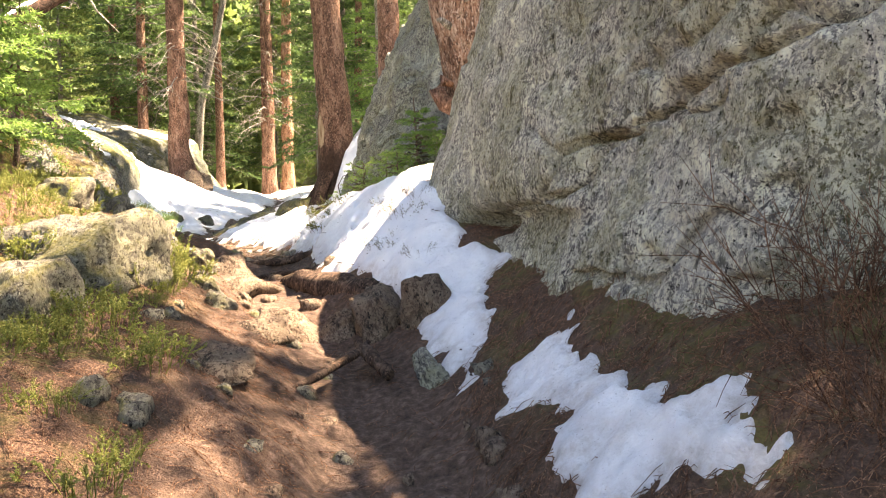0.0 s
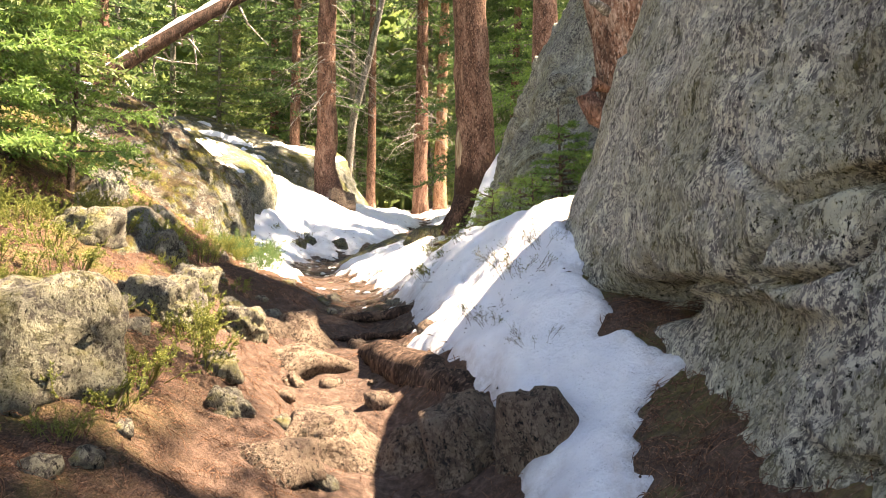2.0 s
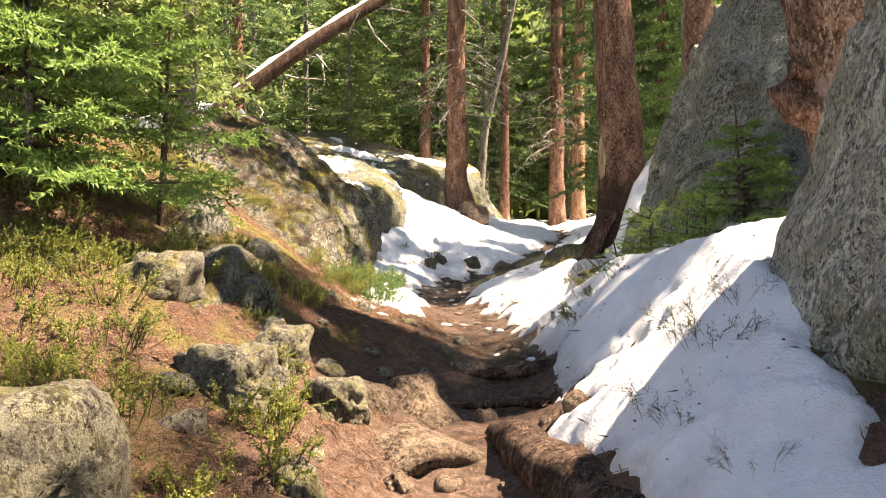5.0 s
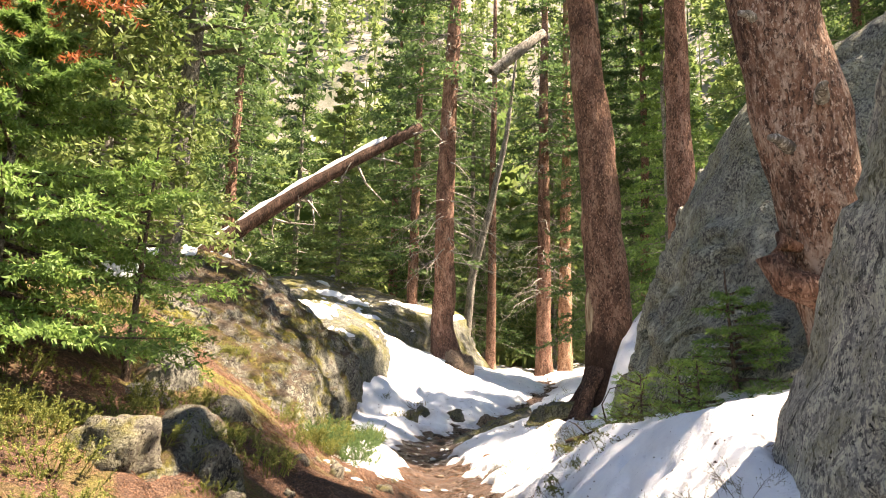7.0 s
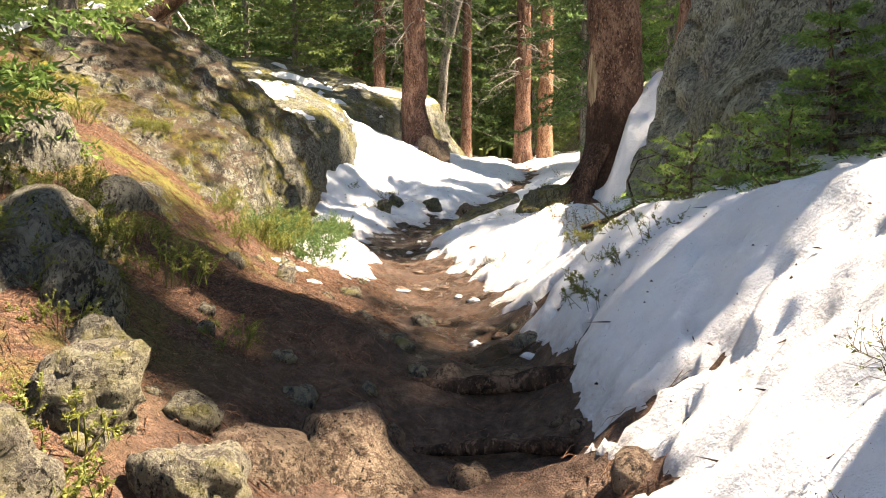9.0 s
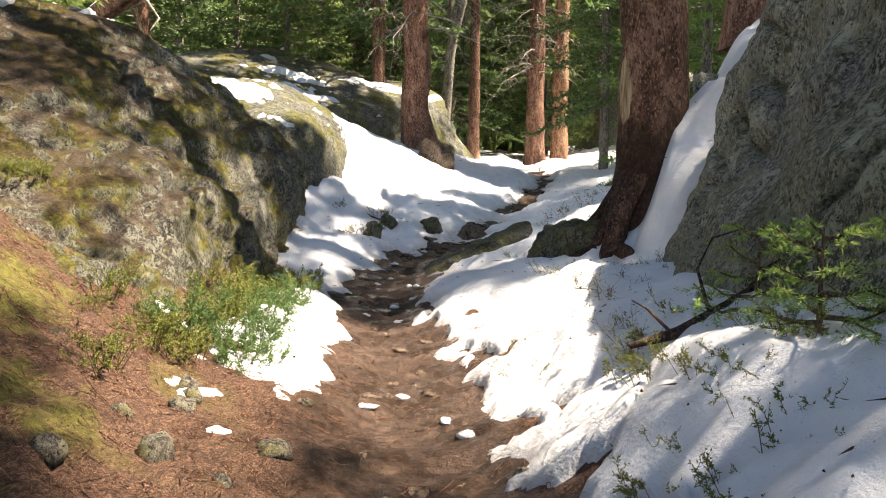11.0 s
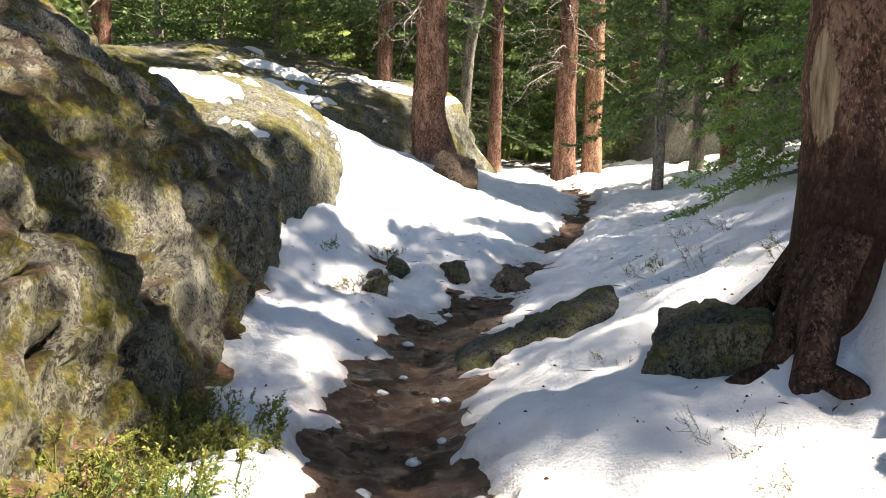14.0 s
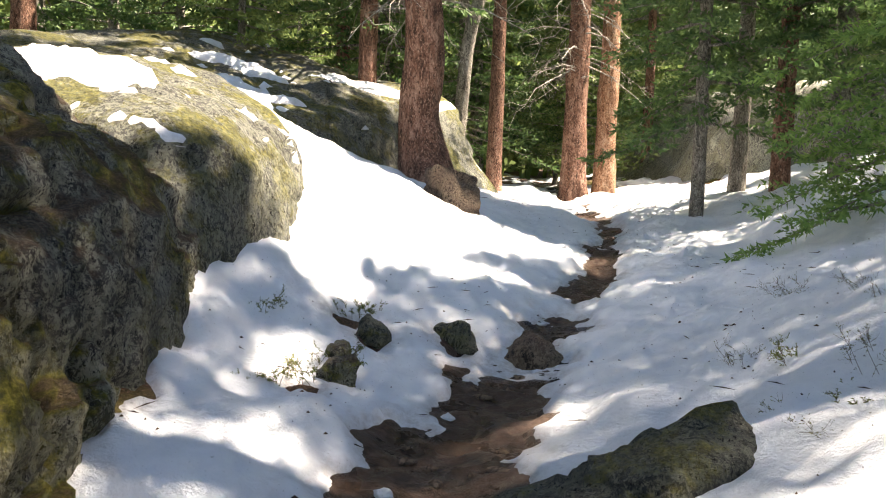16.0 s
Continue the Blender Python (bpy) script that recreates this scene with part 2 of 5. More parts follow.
def granite(name, grey, lichen, moss_amount, dark=0.5, size=1.0, litter=0.0, streaks=0.0):
    """Weathered granite: crystals, dark stains, crisp lichen crusts at three sizes, moss on what faces up."""
    m = Mat(name, 0.92, specular=0.15)
    lo, hi = tuple(c * 0.30 for c in grey), tuple(min(1, c * 1.5) for c in grey)
    big, mid, fine = m.noise(0.8, 5, 0.65), m.noise(6 / size, 7, 0.72), m.noise(75 / size, 5, 0.8)
    base = m.ramp(mid, (0.34, lo), (0.5, grey), (0.66, hi))
    stain = m.ramp(m.noise(1.7, 6, 0.7, (1, 1, 0.4)), (0.44, 0.0), (0.60, dark))
    base = m.mix(stain, base, (grey[0] * 0.30, grey[1] * 0.27, grey[2] * 0.30))
    if streaks:
        # runs of water down the steep faces, dark and pale
        runs = m.noise(5.0, 5, 0.65, (1, 1, 0.12), 0.3)
        steep = m.ramp(m.normal_z(), (0.35, 1.0), (0.65, 0.0))
        base = m.mix(m.math("MULTIPLY", m.math("MULTIPLY", m.ramp(runs, (0.36, 1.0), (0.47, 0.0)), steep), streaks), base, (0.028, 0.025, 0.022))
        base = m.mix(m.math("MULTIPLY", m.math("MULTIPLY", m.ramp(runs, (0.56, 0.0), (0.66, 1.0)), steep), streaks * 0.7), base, lichen)
    where = m.ramp(big, (0.36, 0.45), (0.56, 1.0))
    for scale, a, b, amount, tint in ((40, 0.51, 0.53, 1.0, 1.1), (15, 0.53, 0.55, 0.9, 0.85), (4.2, 0.57, 0.59, 0.85, 1.25)):
        spots = m.ramp(m.noise(scale / size, 6, 0.82, (1, 1, 0.75), 0.4), (a, 0.0), (b, 1.0))
        base = m.mix(m.math("MULTIPLY", m.math("MULTIPLY", spots, where), amount), base, tuple(min(1, c * tint) for c in lichen))
    dots = m.ramp(m.noise(48 / size, 5, 0.8, (1, 1, 0.7)), (0.405, 1.0), (0.43, 0.0))
    base = m.mix(dots, base, (0.018, 0.016, 0.015))
    pits = m.ramp(m.noise(9 / size, 6, 0.75, (1, 1, 0.6)), (0.38, 1.0), (0.415, 0.0))
    base = m.mix(m.math("MULTIPLY", pits, 0.75), base, (0.03, 0.027, 0.024))
    mossy = m.math("MULTIPLY", m.ramp(m.noise(1.5, 7, 0.75), (0.47, 0.0), (0.54, 1.0)), moss_amount)
    if moss_amount > 0.5:
        mossy = m.math("MULTIPLY", mossy, m.ramp(m.normal_z(), (0.1, 0.25), (0.55, 1.0)))
    green = m.ramp(m.noise(22, 5, 0.75), (0.35, (0.03, 0.035, 0.008)), (0.52, (0.13, 0.12, 0.02)), (0.68, (0.30, 0.26, 0.05)))
    base = m.mix(mossy, base, green)
    if litter:
        brown = m.ramp(m.noise(60, 5, 0.8, (1, 0.5, 1), 1.0), (0.35, (0.022, 0.014, 0.01)), (0.52, (0.08, 0.05, 0.033)), (0.68, (0.19, 0.125, 0.085)))
        lying = m.math("MULTIPLY", m.ramp(m.noise(0.9, 6, 0.7), (0.43, 0.0), (0.51, litter)), m.ramp(m.normal_z(), (0.45, 0.0), (0.7, 1.0)))
        base = m.mix(lying, base, brown)
    m.color(base)
    h = m.math("ADD", m.math("MULTIPLY", mid, 1.0), m.math("MULTIPLY", fine, 0.5))
    return m.bump(h, 1.0, 0.07 * size).m


ROCK = granite("granite_with_lichen", (0.40, 0.38, 0.34), (0.82, 0.79, 0.63), 0.4, 0.75, 1.0, 0.0, 0.2)
ROCK_DARK = granite("dark_granite", (0.20, 0.20, 0.185), (0.45, 0.46, 0.37), 0.3, 0.6)
ROCK_BLUFF = granite("mossy_granite", (0.135, 0.128, 0.113), (0.30, 0.295, 0.235), 1.0, 0.75, 1.0, 0.8, 0.8)
ROCK_WET = granite("damp_dark_granite", (0.10, 0.10, 0.088), (0.20, 0.20, 0.155), 0.6, 0.6)
ROCK_BACK = granite("lichened_granite", (0.13, 0.13, 0.118), (0.26, 0.26, 0.205), 0.7, 0.6, 1.3, 0.0, 0.4)
ROCK_PALE = granite("pale_granite", (0.18, 0.16, 0.135), (0.31, 0.29, 0.215), 0.6, 0.4)
ROCK_TRAIL = granite("worn_brown_stone", (0.175, 0.12, 0.09), (0.28, 0.21, 0.155), 0.05, 0.35)


def make_ground():
    m = Mat("forest_soil", 0.9, specular=0.25)
    trail, green = m.attr("trail"), m.attr("green")
    n1, n2, n3 = m.noise(2.2, 5), m.noise(18, 6, 0.7), m.noise(90, 3, 0.7)
    scree = m.ramp(m.noise(0.12, 6, 0.7), (0.35, (0.05, 0.06, 0.03)), (0.55, (0.15, 0.135, 0.115)), (0.7, (0.30, 0.27, 0.24)))
    dirt = m.ramp(n2, (0.3, (0.04, 0.024, 0.017)), (0.52, (0.125, 0.078, 0.057)), (0.72, (0.25, 0.165, 0.125)))
    litter = m.ramp(m.noise(55, 5, 0.75, (1, 0.5, 1), 1.5), (0.34, (0.022, 0.013, 0.009)), (0.51, (0.105, 0.056, 0.036)), (0.68, (0.28, 0.16, 0.105)))
    moss = m.ramp(m.noise(30, 5, 0.7), (0.3, (0.05, 0.055, 0.012)), (0.7, (0.24, 0.21, 0.05)))
    c = m.mix(m.math("MULTIPLY", m.ramp(n1, (0.47, 0.0), (0.58, 1.0)), green), litter, moss)
    c = m.mix(trail, c, dirt)
    c = m.mix(m.attr("far"), c, scree)
    wet = m.math("MULTIPLY", m.ramp(m.noise(3.5, 4), (0.32, 0.25), (0.60, 1.0)), m.attr("wet"))
    mud = m.ramp(n2, (0.3, (0.022, 0.014, 0.010)), (0.55, (0.06, 0.038, 0.027)), (0.75, (0.12, 0.08, 0.06)))
    c = m.mix(m.math("MULTIPLY", wet, 0.95), c, mud)
    m.color(c)
    m.roughness(m.ramp(wet, (0.0, 0.9), (1.0, 0.15)))
    h = m.math("ADD", m.math("MULTIPLY", n2, 0.8), m.math("MULTIPLY", n3, 0.5))
    return m.bump(h, 1.0, 0.06).m


SOIL = make_ground()


def make_snow():
    m = Mat("old_snow", 0.7, specular=0.2)
    c = m.ramp(m.noise(5, 6), (0.3, (0.76, 0.78, 0.82)), (0.65, (0.88, 0.89, 0.91)))
    for scale, a, b, amount in ((60, 0.665, 0.69, 0.8), (21, 0.685, 0.71, 0.7)):
        c = m.mix(m.math("MULTIPLY", m.ramp(m.noise(scale, 4, 0.8), (a, 0.0), (b, 1.0)), amount), c, (0.10, 0.07, 0.05))
    grubby = m.math("MULTIPLY", m.attr("edge"), m.ramp(m.noise(14, 5, 0.75), (0.35, 1.0), (0.6, 0.35)))
    c = m.mix(m.math("MULTIPLY", grubby, 0.7), c, (0.34, 0.27, 0.22))
    m.color(c)
    h = m.math("ADD", m.noise(10, 7, 0.72), m.math("MULTIPLY", m.noise(48, 5, 0.75), 0.5))
    return m.bump(h, 0.9, 0.06).m


SNOW = make_snow()


def make_bark(name, lo, mid, hi, scale=1.0, soaked=None, scars=()):
    m = Mat(name, 0.92, specular=0.12)
    n = m.noise(8 * scale, 7, 0.75, (1, 1, 0.35), 0.4)
    fine = m.noise(45 * scale, 5, 0.8, (1, 1, 0.5))
    c = m.ramp(n, (0.36, lo), (0.5, mid), (0.64, hi))
    scales = m.ramp(m.noise(30 * scale, 4, 0.7, (1, 1, 0.55), 0.8), (0.40, 0.85), (0.50, 0.0))
    c = m.mix(scales, c, tuple(x * 0.55 for x in lo))
    pale = m.ramp(fine, (0.54, 0.0), (0.60, 0.85))
    c = m.mix(pale, c, tuple(min(1, x * 1.25) for x in hi))
    c = m.mix(m.ramp(m.noise(2.2 * scale, 5, 0.7, (1, 1, 0.5)), (0.52, 0.0), (0.66, 0.6)), c, tuple(x * 0.5 for x in lo))
    if soaked:
        # a meltwater stain that climbs the foot of the trunk
        sep = m.t.nodes.new("ShaderNodeSeparateXYZ")
        m.link(m.xyz, sep.inputs[0])
        level = m.math("ADD", m.math("DIVIDE", sep.outputs[2], soaked), m.math("MULTIPLY", m.noise(5, 5, 0.7, (1, 1, 0.4)), 0.9))
        c = m.mix(m.ramp(level, (0.80, 0.85), (1.15, 0.0)), c, (0.03, 0.018, 0.013))
    for sx_, sy_, sz_, size in scars:
        # bare pale wood where the bark has come off
        vm = m.t.nodes.new("ShaderNodeVectorMath")
        vm.operation = "DISTANCE"
        m.link(m.coords((1, 1, 0.28)), vm.inputs[0])
        vm.inputs[1].default_value = (sx_, sy_, sz_ * 0.28)
        edge = m.math("ADD", m.math("DIVIDE", vm.outputs["Value"], size), m.math("MULTIPLY", m.noise(14, 5, 0.75, (1, 1, 0.25)), 1.5))
        wood = m.ramp(m.noise(30, 4, 0.7, (1, 1, 0.08)), (0.35, (0.20, 0.12, 0.06)), (0.6, (0.55, 0.42, 0.28)))
        c = m.mix(m.ramp(m.math("MULTIPLY", edge, 0.5), (0.78, 1.0), (0.83, 0.0)), c, wood)
    m.color(c)
    return m.bump(m.math("ADD", n, m.math("MULTIPLY", fine, 0.5)), 1.0, 0.04).m


BARK = make_bark("flaky_red_bark", (0.065, 0.037, 0.027), (0.20, 0.10, 0.068), (0.38, 0.235, 0.175))
BARK_SOAKED = make_bark("red_bark_soaked_below", (0.075, 0.042, 0.03), (0.19, 0.098, 0.065), (0.36, 0.22, 0.155), 1.0, 1.5, ((-0.267, -0.186, 0.95, 0.10),))
# lighter, warmer spruce bark that holds the sunlight in its colour
BARK_SUNLIT = make_bark("sunlit_orange_bark", (0.12, 0.058, 0.033), (0.32, 0.17, 0.10), (0.50, 0.34, 0.24), 1.2)
BARK_PINE = make_bark("mottled_pine_bark", (0.055, 0.032, 0.025), (0.25, 0.135, 0.09), (0.46, 0.34, 0.27), 1.0)
BARK_GREY = make_bark("grey_bark", (0.08, 0.072, 0.06), (0.21, 0.185, 0.155), (0.40, 0.37, 0.32), 1.3)
BARK_WET_BACKLIT = make_bark("dark_wet_and_backlit_bark", (0.02, 0.013, 0.010), (0.055, 0.032, 0.024), (0.13, 0.08, 0.06))
DEADWOOD = make_bark("weathered_wood", (0.13, 0.11, 0.09), (0.28, 0.25, 0.21), (0.50, 0.47, 0.42), 0.8)
LOGWOOD = make_bark("rotten_log_wood", (0.02, 0.013, 0.010), (0.06, 0.037, 0.027), (0.15, 0.098, 0.072), 0.8)


def make_leaf(name, a, b, through=0.35):
    m = Mat(name, 0.6, specular=0.3)
    c = m.mix(m.random(True), a, b)
    c = m.mix(m.math("MULTIPLY", m.random(), 0.35), c, tuple(x * 0.6 for x in a))
    m.color(c)
    tr = m.t.nodes.new("ShaderNodeBsdfTranslucent")
    m.link(c, tr.inputs[0])
    mx = m.t.nodes.new("ShaderNodeMixShader")
    mx.inputs[0].default_value = through
    out = m.t.nodes["Material Output"]
    m.link(m.b.outputs[0], mx.inputs[1])
    m.link(tr.outputs[0], mx.inputs[2])
    m.link(mx.outputs[0], out.inputs[0])
    return m.m


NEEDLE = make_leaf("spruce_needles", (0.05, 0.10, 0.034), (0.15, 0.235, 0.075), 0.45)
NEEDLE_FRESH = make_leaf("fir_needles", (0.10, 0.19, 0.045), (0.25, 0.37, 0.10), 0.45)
# lighter copy of the spruce green, with sunlight put into the colour
NEEDLE_SUNLIT = make_leaf("sunlit_needles", (0.11, 0.175, 0.05), (0.27, 0.33, 0.11), 0.45)
# fresh fir green, brightened in the colour for sun the seedlings don't get
NEEDLE_PALE = make_leaf("brightened_fir_needles", (0.16, 0.27, 0.06), (0.36, 0.48, 0.13), 0.5)
NEEDLE_DEAD = make_leaf("dead_red_needles", (0.22, 0.06, 0.025), (0.42, 0.15, 0.06))
SHRUB = make_leaf("whortleberry_stems", (0.10, 0.13, 0.028), (0.29, 0.29, 0.075), 0.4)
TWIG = make_bark("bare_twig", (0.06, 0.04, 0.03), (0.15, 0.10, 0.075), (0.27, 0.20, 0.15), 2.0)
TWIG_RED = make_bark("red_twig", (0.08, 0.04, 0.025), (0.20, 0.10, 0.06), (0.34, 0.20, 0.13), 2.0)


# ---- ground ----
def spaced(stops):
    """Coordinates from (start, end, step) stretches, the steps growing in the last and first."""
    out = []
    for a, b, n in stops:
        out.append(np.linspace(a, b, n, endpoint=False))
    return np.concatenate(out + [[stops[-1][1]]])


gx = np.concatenate([-6 - np.geomspace(250, 4.2, 46), spaced([(-10, -7.5, 28), (-7.5, 2, 150), (2, 6, 30)]), 6 + np.geomspace(0.3, 250, 34)])
gy = np.concatenate([-2 - np.geomspace(60, 0.4, 22), spaced([(-2, 3, 50), (3, 18, 250), (18, 32, 110)]), 32 + np.geomspace(0.3, 260, 60)])
X, Y = np.meshgrid(gx, gy, indexing="ij")
D = trail_d(X, Y)
Z = ground_z(X, Y)
wob = 0.12 * fbm(X * 2.5, Y * 2.5, 4.0, 3)
on_trail = smooth(0.62, 0.42, np.abs(D) + wob)
# worn slope beside the trail's steeper stretch, and the bare foot of the great boulder
on_trail = np.maximum(on_trail, 0.7 * smooth(1.25, 0.7, -D + wob) * smooth(-1, 0.2, -D) * smooth(9.5, 8.0, Y))
on_trail = np.maximum(on_trail, 0.40 * smooth(-0.2, 0.3, D) * smooth(7.4, 6.4, Y) * smooth(-3, 1, Y))
green = smooth(0.7, 1.6, np.abs(D)) * np.clip(0.75 + 0.5 * fbm(X * 0.7, Y * 0.7, 9, 2), 0, 1)
green = np.maximum(green, 0.9 * smooth(0.5, 0.9, D) * smooth(7.6, 6.8, Y))
wet = smooth(0.75, 0.4, np.abs(D) + 0.5 * wob) * smooth(7.8, 9.2, Y)
me = put_mesh("ground", np.stack([X, Y, Z], -1).reshape(-1, 3), grid_faces(len(gx), len(gy)), SOIL, True, {"trail": on_trail, "green": green, "wet": wet, "far": smooth(45, 75, np.hypot(X, Y - 5))})
tagged(new("ground", me), "forest floor of red needle litter, moss and a worn wet dirt trail", "ground", kind="structure")


# ---- snow ----
def snow_mask(x, y):
    """Signed metres into the snow cover (minus: outside it)."""
    d = trail_d(x, y)
    n = 0.16 * fbm(x * 2.2, y * 2.2, 12.0, 4) + 0.06 * fbm(x * 8, y * 8, 2.0, 3)
    # tongue of snow beside the great boulder and the slope beyond it
    right = np.minimum(d - np.interp(y, [4.6, 5.6, 6.0, 6.4, 6.8, 7.2, 8.4, 9.2, 12, 15, 16, 18, 24], [0.50, 0.62, 0.64, 0.66, 0.54, 0.36, 0.32, 0.36, 0.42, 0.44, 0.34, 0.20, 0.20]), (y - 4.5) * 0.6)
    right = np.minimum(right, np.interp(y, [4.5, 5.2, 6.0, 6.6, 7.1, 7.6, 8.1, 8.6, 9.2], [0.16, 0.31, 0.30, 0.10, 0.02, -0.04, 0.0, 0.4, 6]) - x)
    # a patch lower down at the boulder's foot
    a, b = np.array([0.52, 4.2]), np.array([0.92, 2.4])
    t = np.clip(((x - a[0]) * (b - a)[0] + (y - a[1]) * (b - a)[1]) / ((b - a) @ (b - a)), 0, 1)
    patch = 0.155 + 0.06 * fbm(x * 9, y * 9, 3.0, 3) - np.hypot(x - a[0] - t * (b - a)[0], (y - a[1] - t * (b - a)[1]))
    # the left side from the bluff on
    left = np.minimum(-d - np.interp(y, [10, 12, 14, 16, 18, 24], [0.75, 0.48, 0.44, 0.40, 0.26, 0.18]), (y - 10.6) * 0.5)
    left = np.minimum(left, x + np.interp(y, [12.4, 14.0], [-0.28, 0.05]) - np.interp(y, [10.9, 12.2, 13.4, 15.2, 15.7, 16.2], [-4.55, -5.05, -5.55, -6.3, -6.6, -9.0]))
    m = np.maximum(np.maximum(right, left), patch) + n
    # thinning towards the deep wood
    m = np.minimum(m, 0.25 + 0.8 * fbm(x * 0.35, y * 0.35, 31.0, 3) + np.interp(y, [20, 25, 30, 40], [1.0, 0.35, -0.05, -0.35]))
    # trodden crossings on the upper trail
    m = np.maximum(m, (smooth(17.5, 20, y) * (fbm(x * 2.4, y * 1.6, 3.3, 3) - 0.35) * 0.4 - (y < 17.5)))
    # melted holes among the sprigs beside the trail
    m = m - 0.85 * np.clip(fbm(x * 4.5, y * 4.5, 14.0, 3) - 0.05, 0, 0.5) * smooth(1.5, 0.9, d) * smooth(0.1, 0.4, d) * smooth(7.0, 8.0, y) * smooth(14, 11.5, y)
    # last small patches on the left bank
    for px, py, pr in ((-2.72, 8.1, 0.09), (-2.95, 8.25, 0.08), (-2.85, 7.7, 0.06), (-2.45, 8.4, 0.04), (-3.69, 9.9, 0.09), (-3.3, 9.65, 0.06), (-3.95, 10.3, 0.10)):
        m = np.maximum(m, pr - 0.12 - np.hypot(x - px, (y - py) * 0.7) + 0.7 * n)
    # bare holes round roots and rocks
    for hx, hy, hr in ((-2.62, 13.86, 0.02), (-2.2, 13.58, 0.02), (-4.28, 15.12, 0.12), (-4.05, 15.25, 0.08), (-5.88, 16.4, 0.06), (-6.02, 17.2, 0.12), (-6.25, 17.35, 0.08), (-5.55, 17.7, 0.12), (-5.35, 17.2, 0.06), (-5.95, 16.1, 0.10)):
        m = np.minimum(m, np.hypot(x - hx, (y - hy) * 0.8) - hr + 0.35 * n)
    return m


sx = np.concatenate([spaced([(-26, -10, 70), (-10, -7.5, 45), (-7.5, 1.4, 360), (1.4, 8, 36)])])
sy = spaced([(2.0, 12, 380), (12, 19, 220), (19, 32, 170), (32, 50, 40)])
X, Y = np.meshgrid(sx, sy, indexing="ij")
M = snow_mask(X, Y)
thick = 0.11 * smooth(-0.18, 0.16, M) + 0.06 * smooth(0.1, 0.6, M) - 0.055 + 0.05 * np.clip(M, -3, 0)
bumps = (0.03 * fbm(X * 3, Y * 3, 8, 3) + 0.013 * fbm(X * 9, Y * 9, 5, 3) - 0.008 * np.abs(fbm(X * 14, Y * 14, 9, 2))) * smooth(-0.02, 0.15, M)
# deep snow evens out the small unevenness of the ground
bumps = bumps - (0.024 * fbm(X * 4, Y * 4, 7.5, 3) + 0.012 * fbm(X * 14, Y * 14, 3.1, 2)) * smooth(0.05, 0.35, M)
Z = ground_z(X, Y) + thick + bumps
f = grid_faces(len(sx), len(sy))
keep = (M.ravel()[f] > -0.25).any(1)
f = f[keep]
used, f = np.unique(f, return_inverse=True)
edge = smooth(0.22, -0.06, M)
me = put_mesh("snow", np.stack([X, Y, Z], -1).reshape(-1, 3)[used], f.reshape(-1, 4), SNOW, True, {"edge": edge.ravel()[used]})
tagged(new("snow", me), "patchy old snow on both sides of the trail", "snow", kind="stuff")


# ---- boulders and bluff ----
def boulder(name, label, centre, planes, material, level=6, rough=0.06, grain=1.2, sharp=14.0, seed=0.0, category="boulder", carve=None, aim=None):
    v, f = rock_shape(centre, planes, level, rough, grain, sharp, seed, aim)
    if carve:
        v = carve(v)
    me = put_mesh(name, v - np.array(centre), f, material)
    ob = new(name, me)
    ob.location = centre
    return tagged(ob, label, category)


def to_line(y, z, line):
    """Distance to a broken line in the y-z plane."""
    best = np.full(len(y), 9.0)
    for (y0, z0), (y1, z1) in zip(line, line[1:]):
        t = np.clip(((y - y0) * (y1 - y0) + (z - z0) * (z1 - z0)) / ((y1 - y0) ** 2 + (z1 - z0) ** 2), 0, 1)
        best = np.minimum(best, np.hypot(y - y0 - t * (y1 - y0), z - z0 - t * (z1 - z0)))
    return best


def great_carve(v):
    """The undercut and the cracks in the great boulder's face."""
    v = v.copy()
    y, z = v[:, 1] + 0.06 * vnoise(v[:, 1] * 5, v[:, 2] * 5, 2.0), v[:, 2] + 0.05 * vnoise(v[:, 1] * 6, v[:, 2] * 6, 8.0)
    lip = np.interp(y, [4.7, 5.1, 5.7, 6.15, 6.6, 6.9], [1.62, 1.58, 1.60, 1.66, 1.60, 1.42])
    face = smooth(2.2, 1.6, v[:, 0])
    cut = 0.15 * smooth(lip + 0.02, lip - 0.06, z) * smooth(lip - 0.75, lip - 0.10, z) * smooth(4.6, 5.2, y) * smooth(7.3, 6.7, y)
    cut = cut + 0.42 * np.exp(-((y - 6.28) / 0.26) ** 2 - ((z - 1.53) / 0.095) ** 2)
    long_crack = [(6.97, 1.40), (6.37, 1.56), (5.83, 1.65), (5.24, 1.62), (4.97, 1.71), (4.78, 1.90), (4.63, 1.98), (4.33, 2.07), (4.0, 2.14), (3.3, 2.35)]
    for line, deep in ((long_crack, 0.13), ([(5.35, 1.68), (5.28, 1.78), (5.18, 1.94), (4.92, 2.02), (4.7, 2.0)], 0.17), ([(6.9, 1.6), (6.7, 2.1), (6.4, 2.5)], 0.07), ([(4.4, 1.0), (4.15, 1.3), (3.95, 1.25)], 0.06)):
        cut = cut + deep * np.exp(-(to_line(y, z, line) / 0.026) ** 2)
    cut = cut + 0.014 * fbm(v[:, 1] * 16, v[:, 2] * 12, v[:, 0] * 16, 3)
    bulge = 0.05 * smooth(0, 0.4, z - lip) * smooth(4.7, 5.4, y)
    v[:, 0] += face * (cut - bulge)
    return v


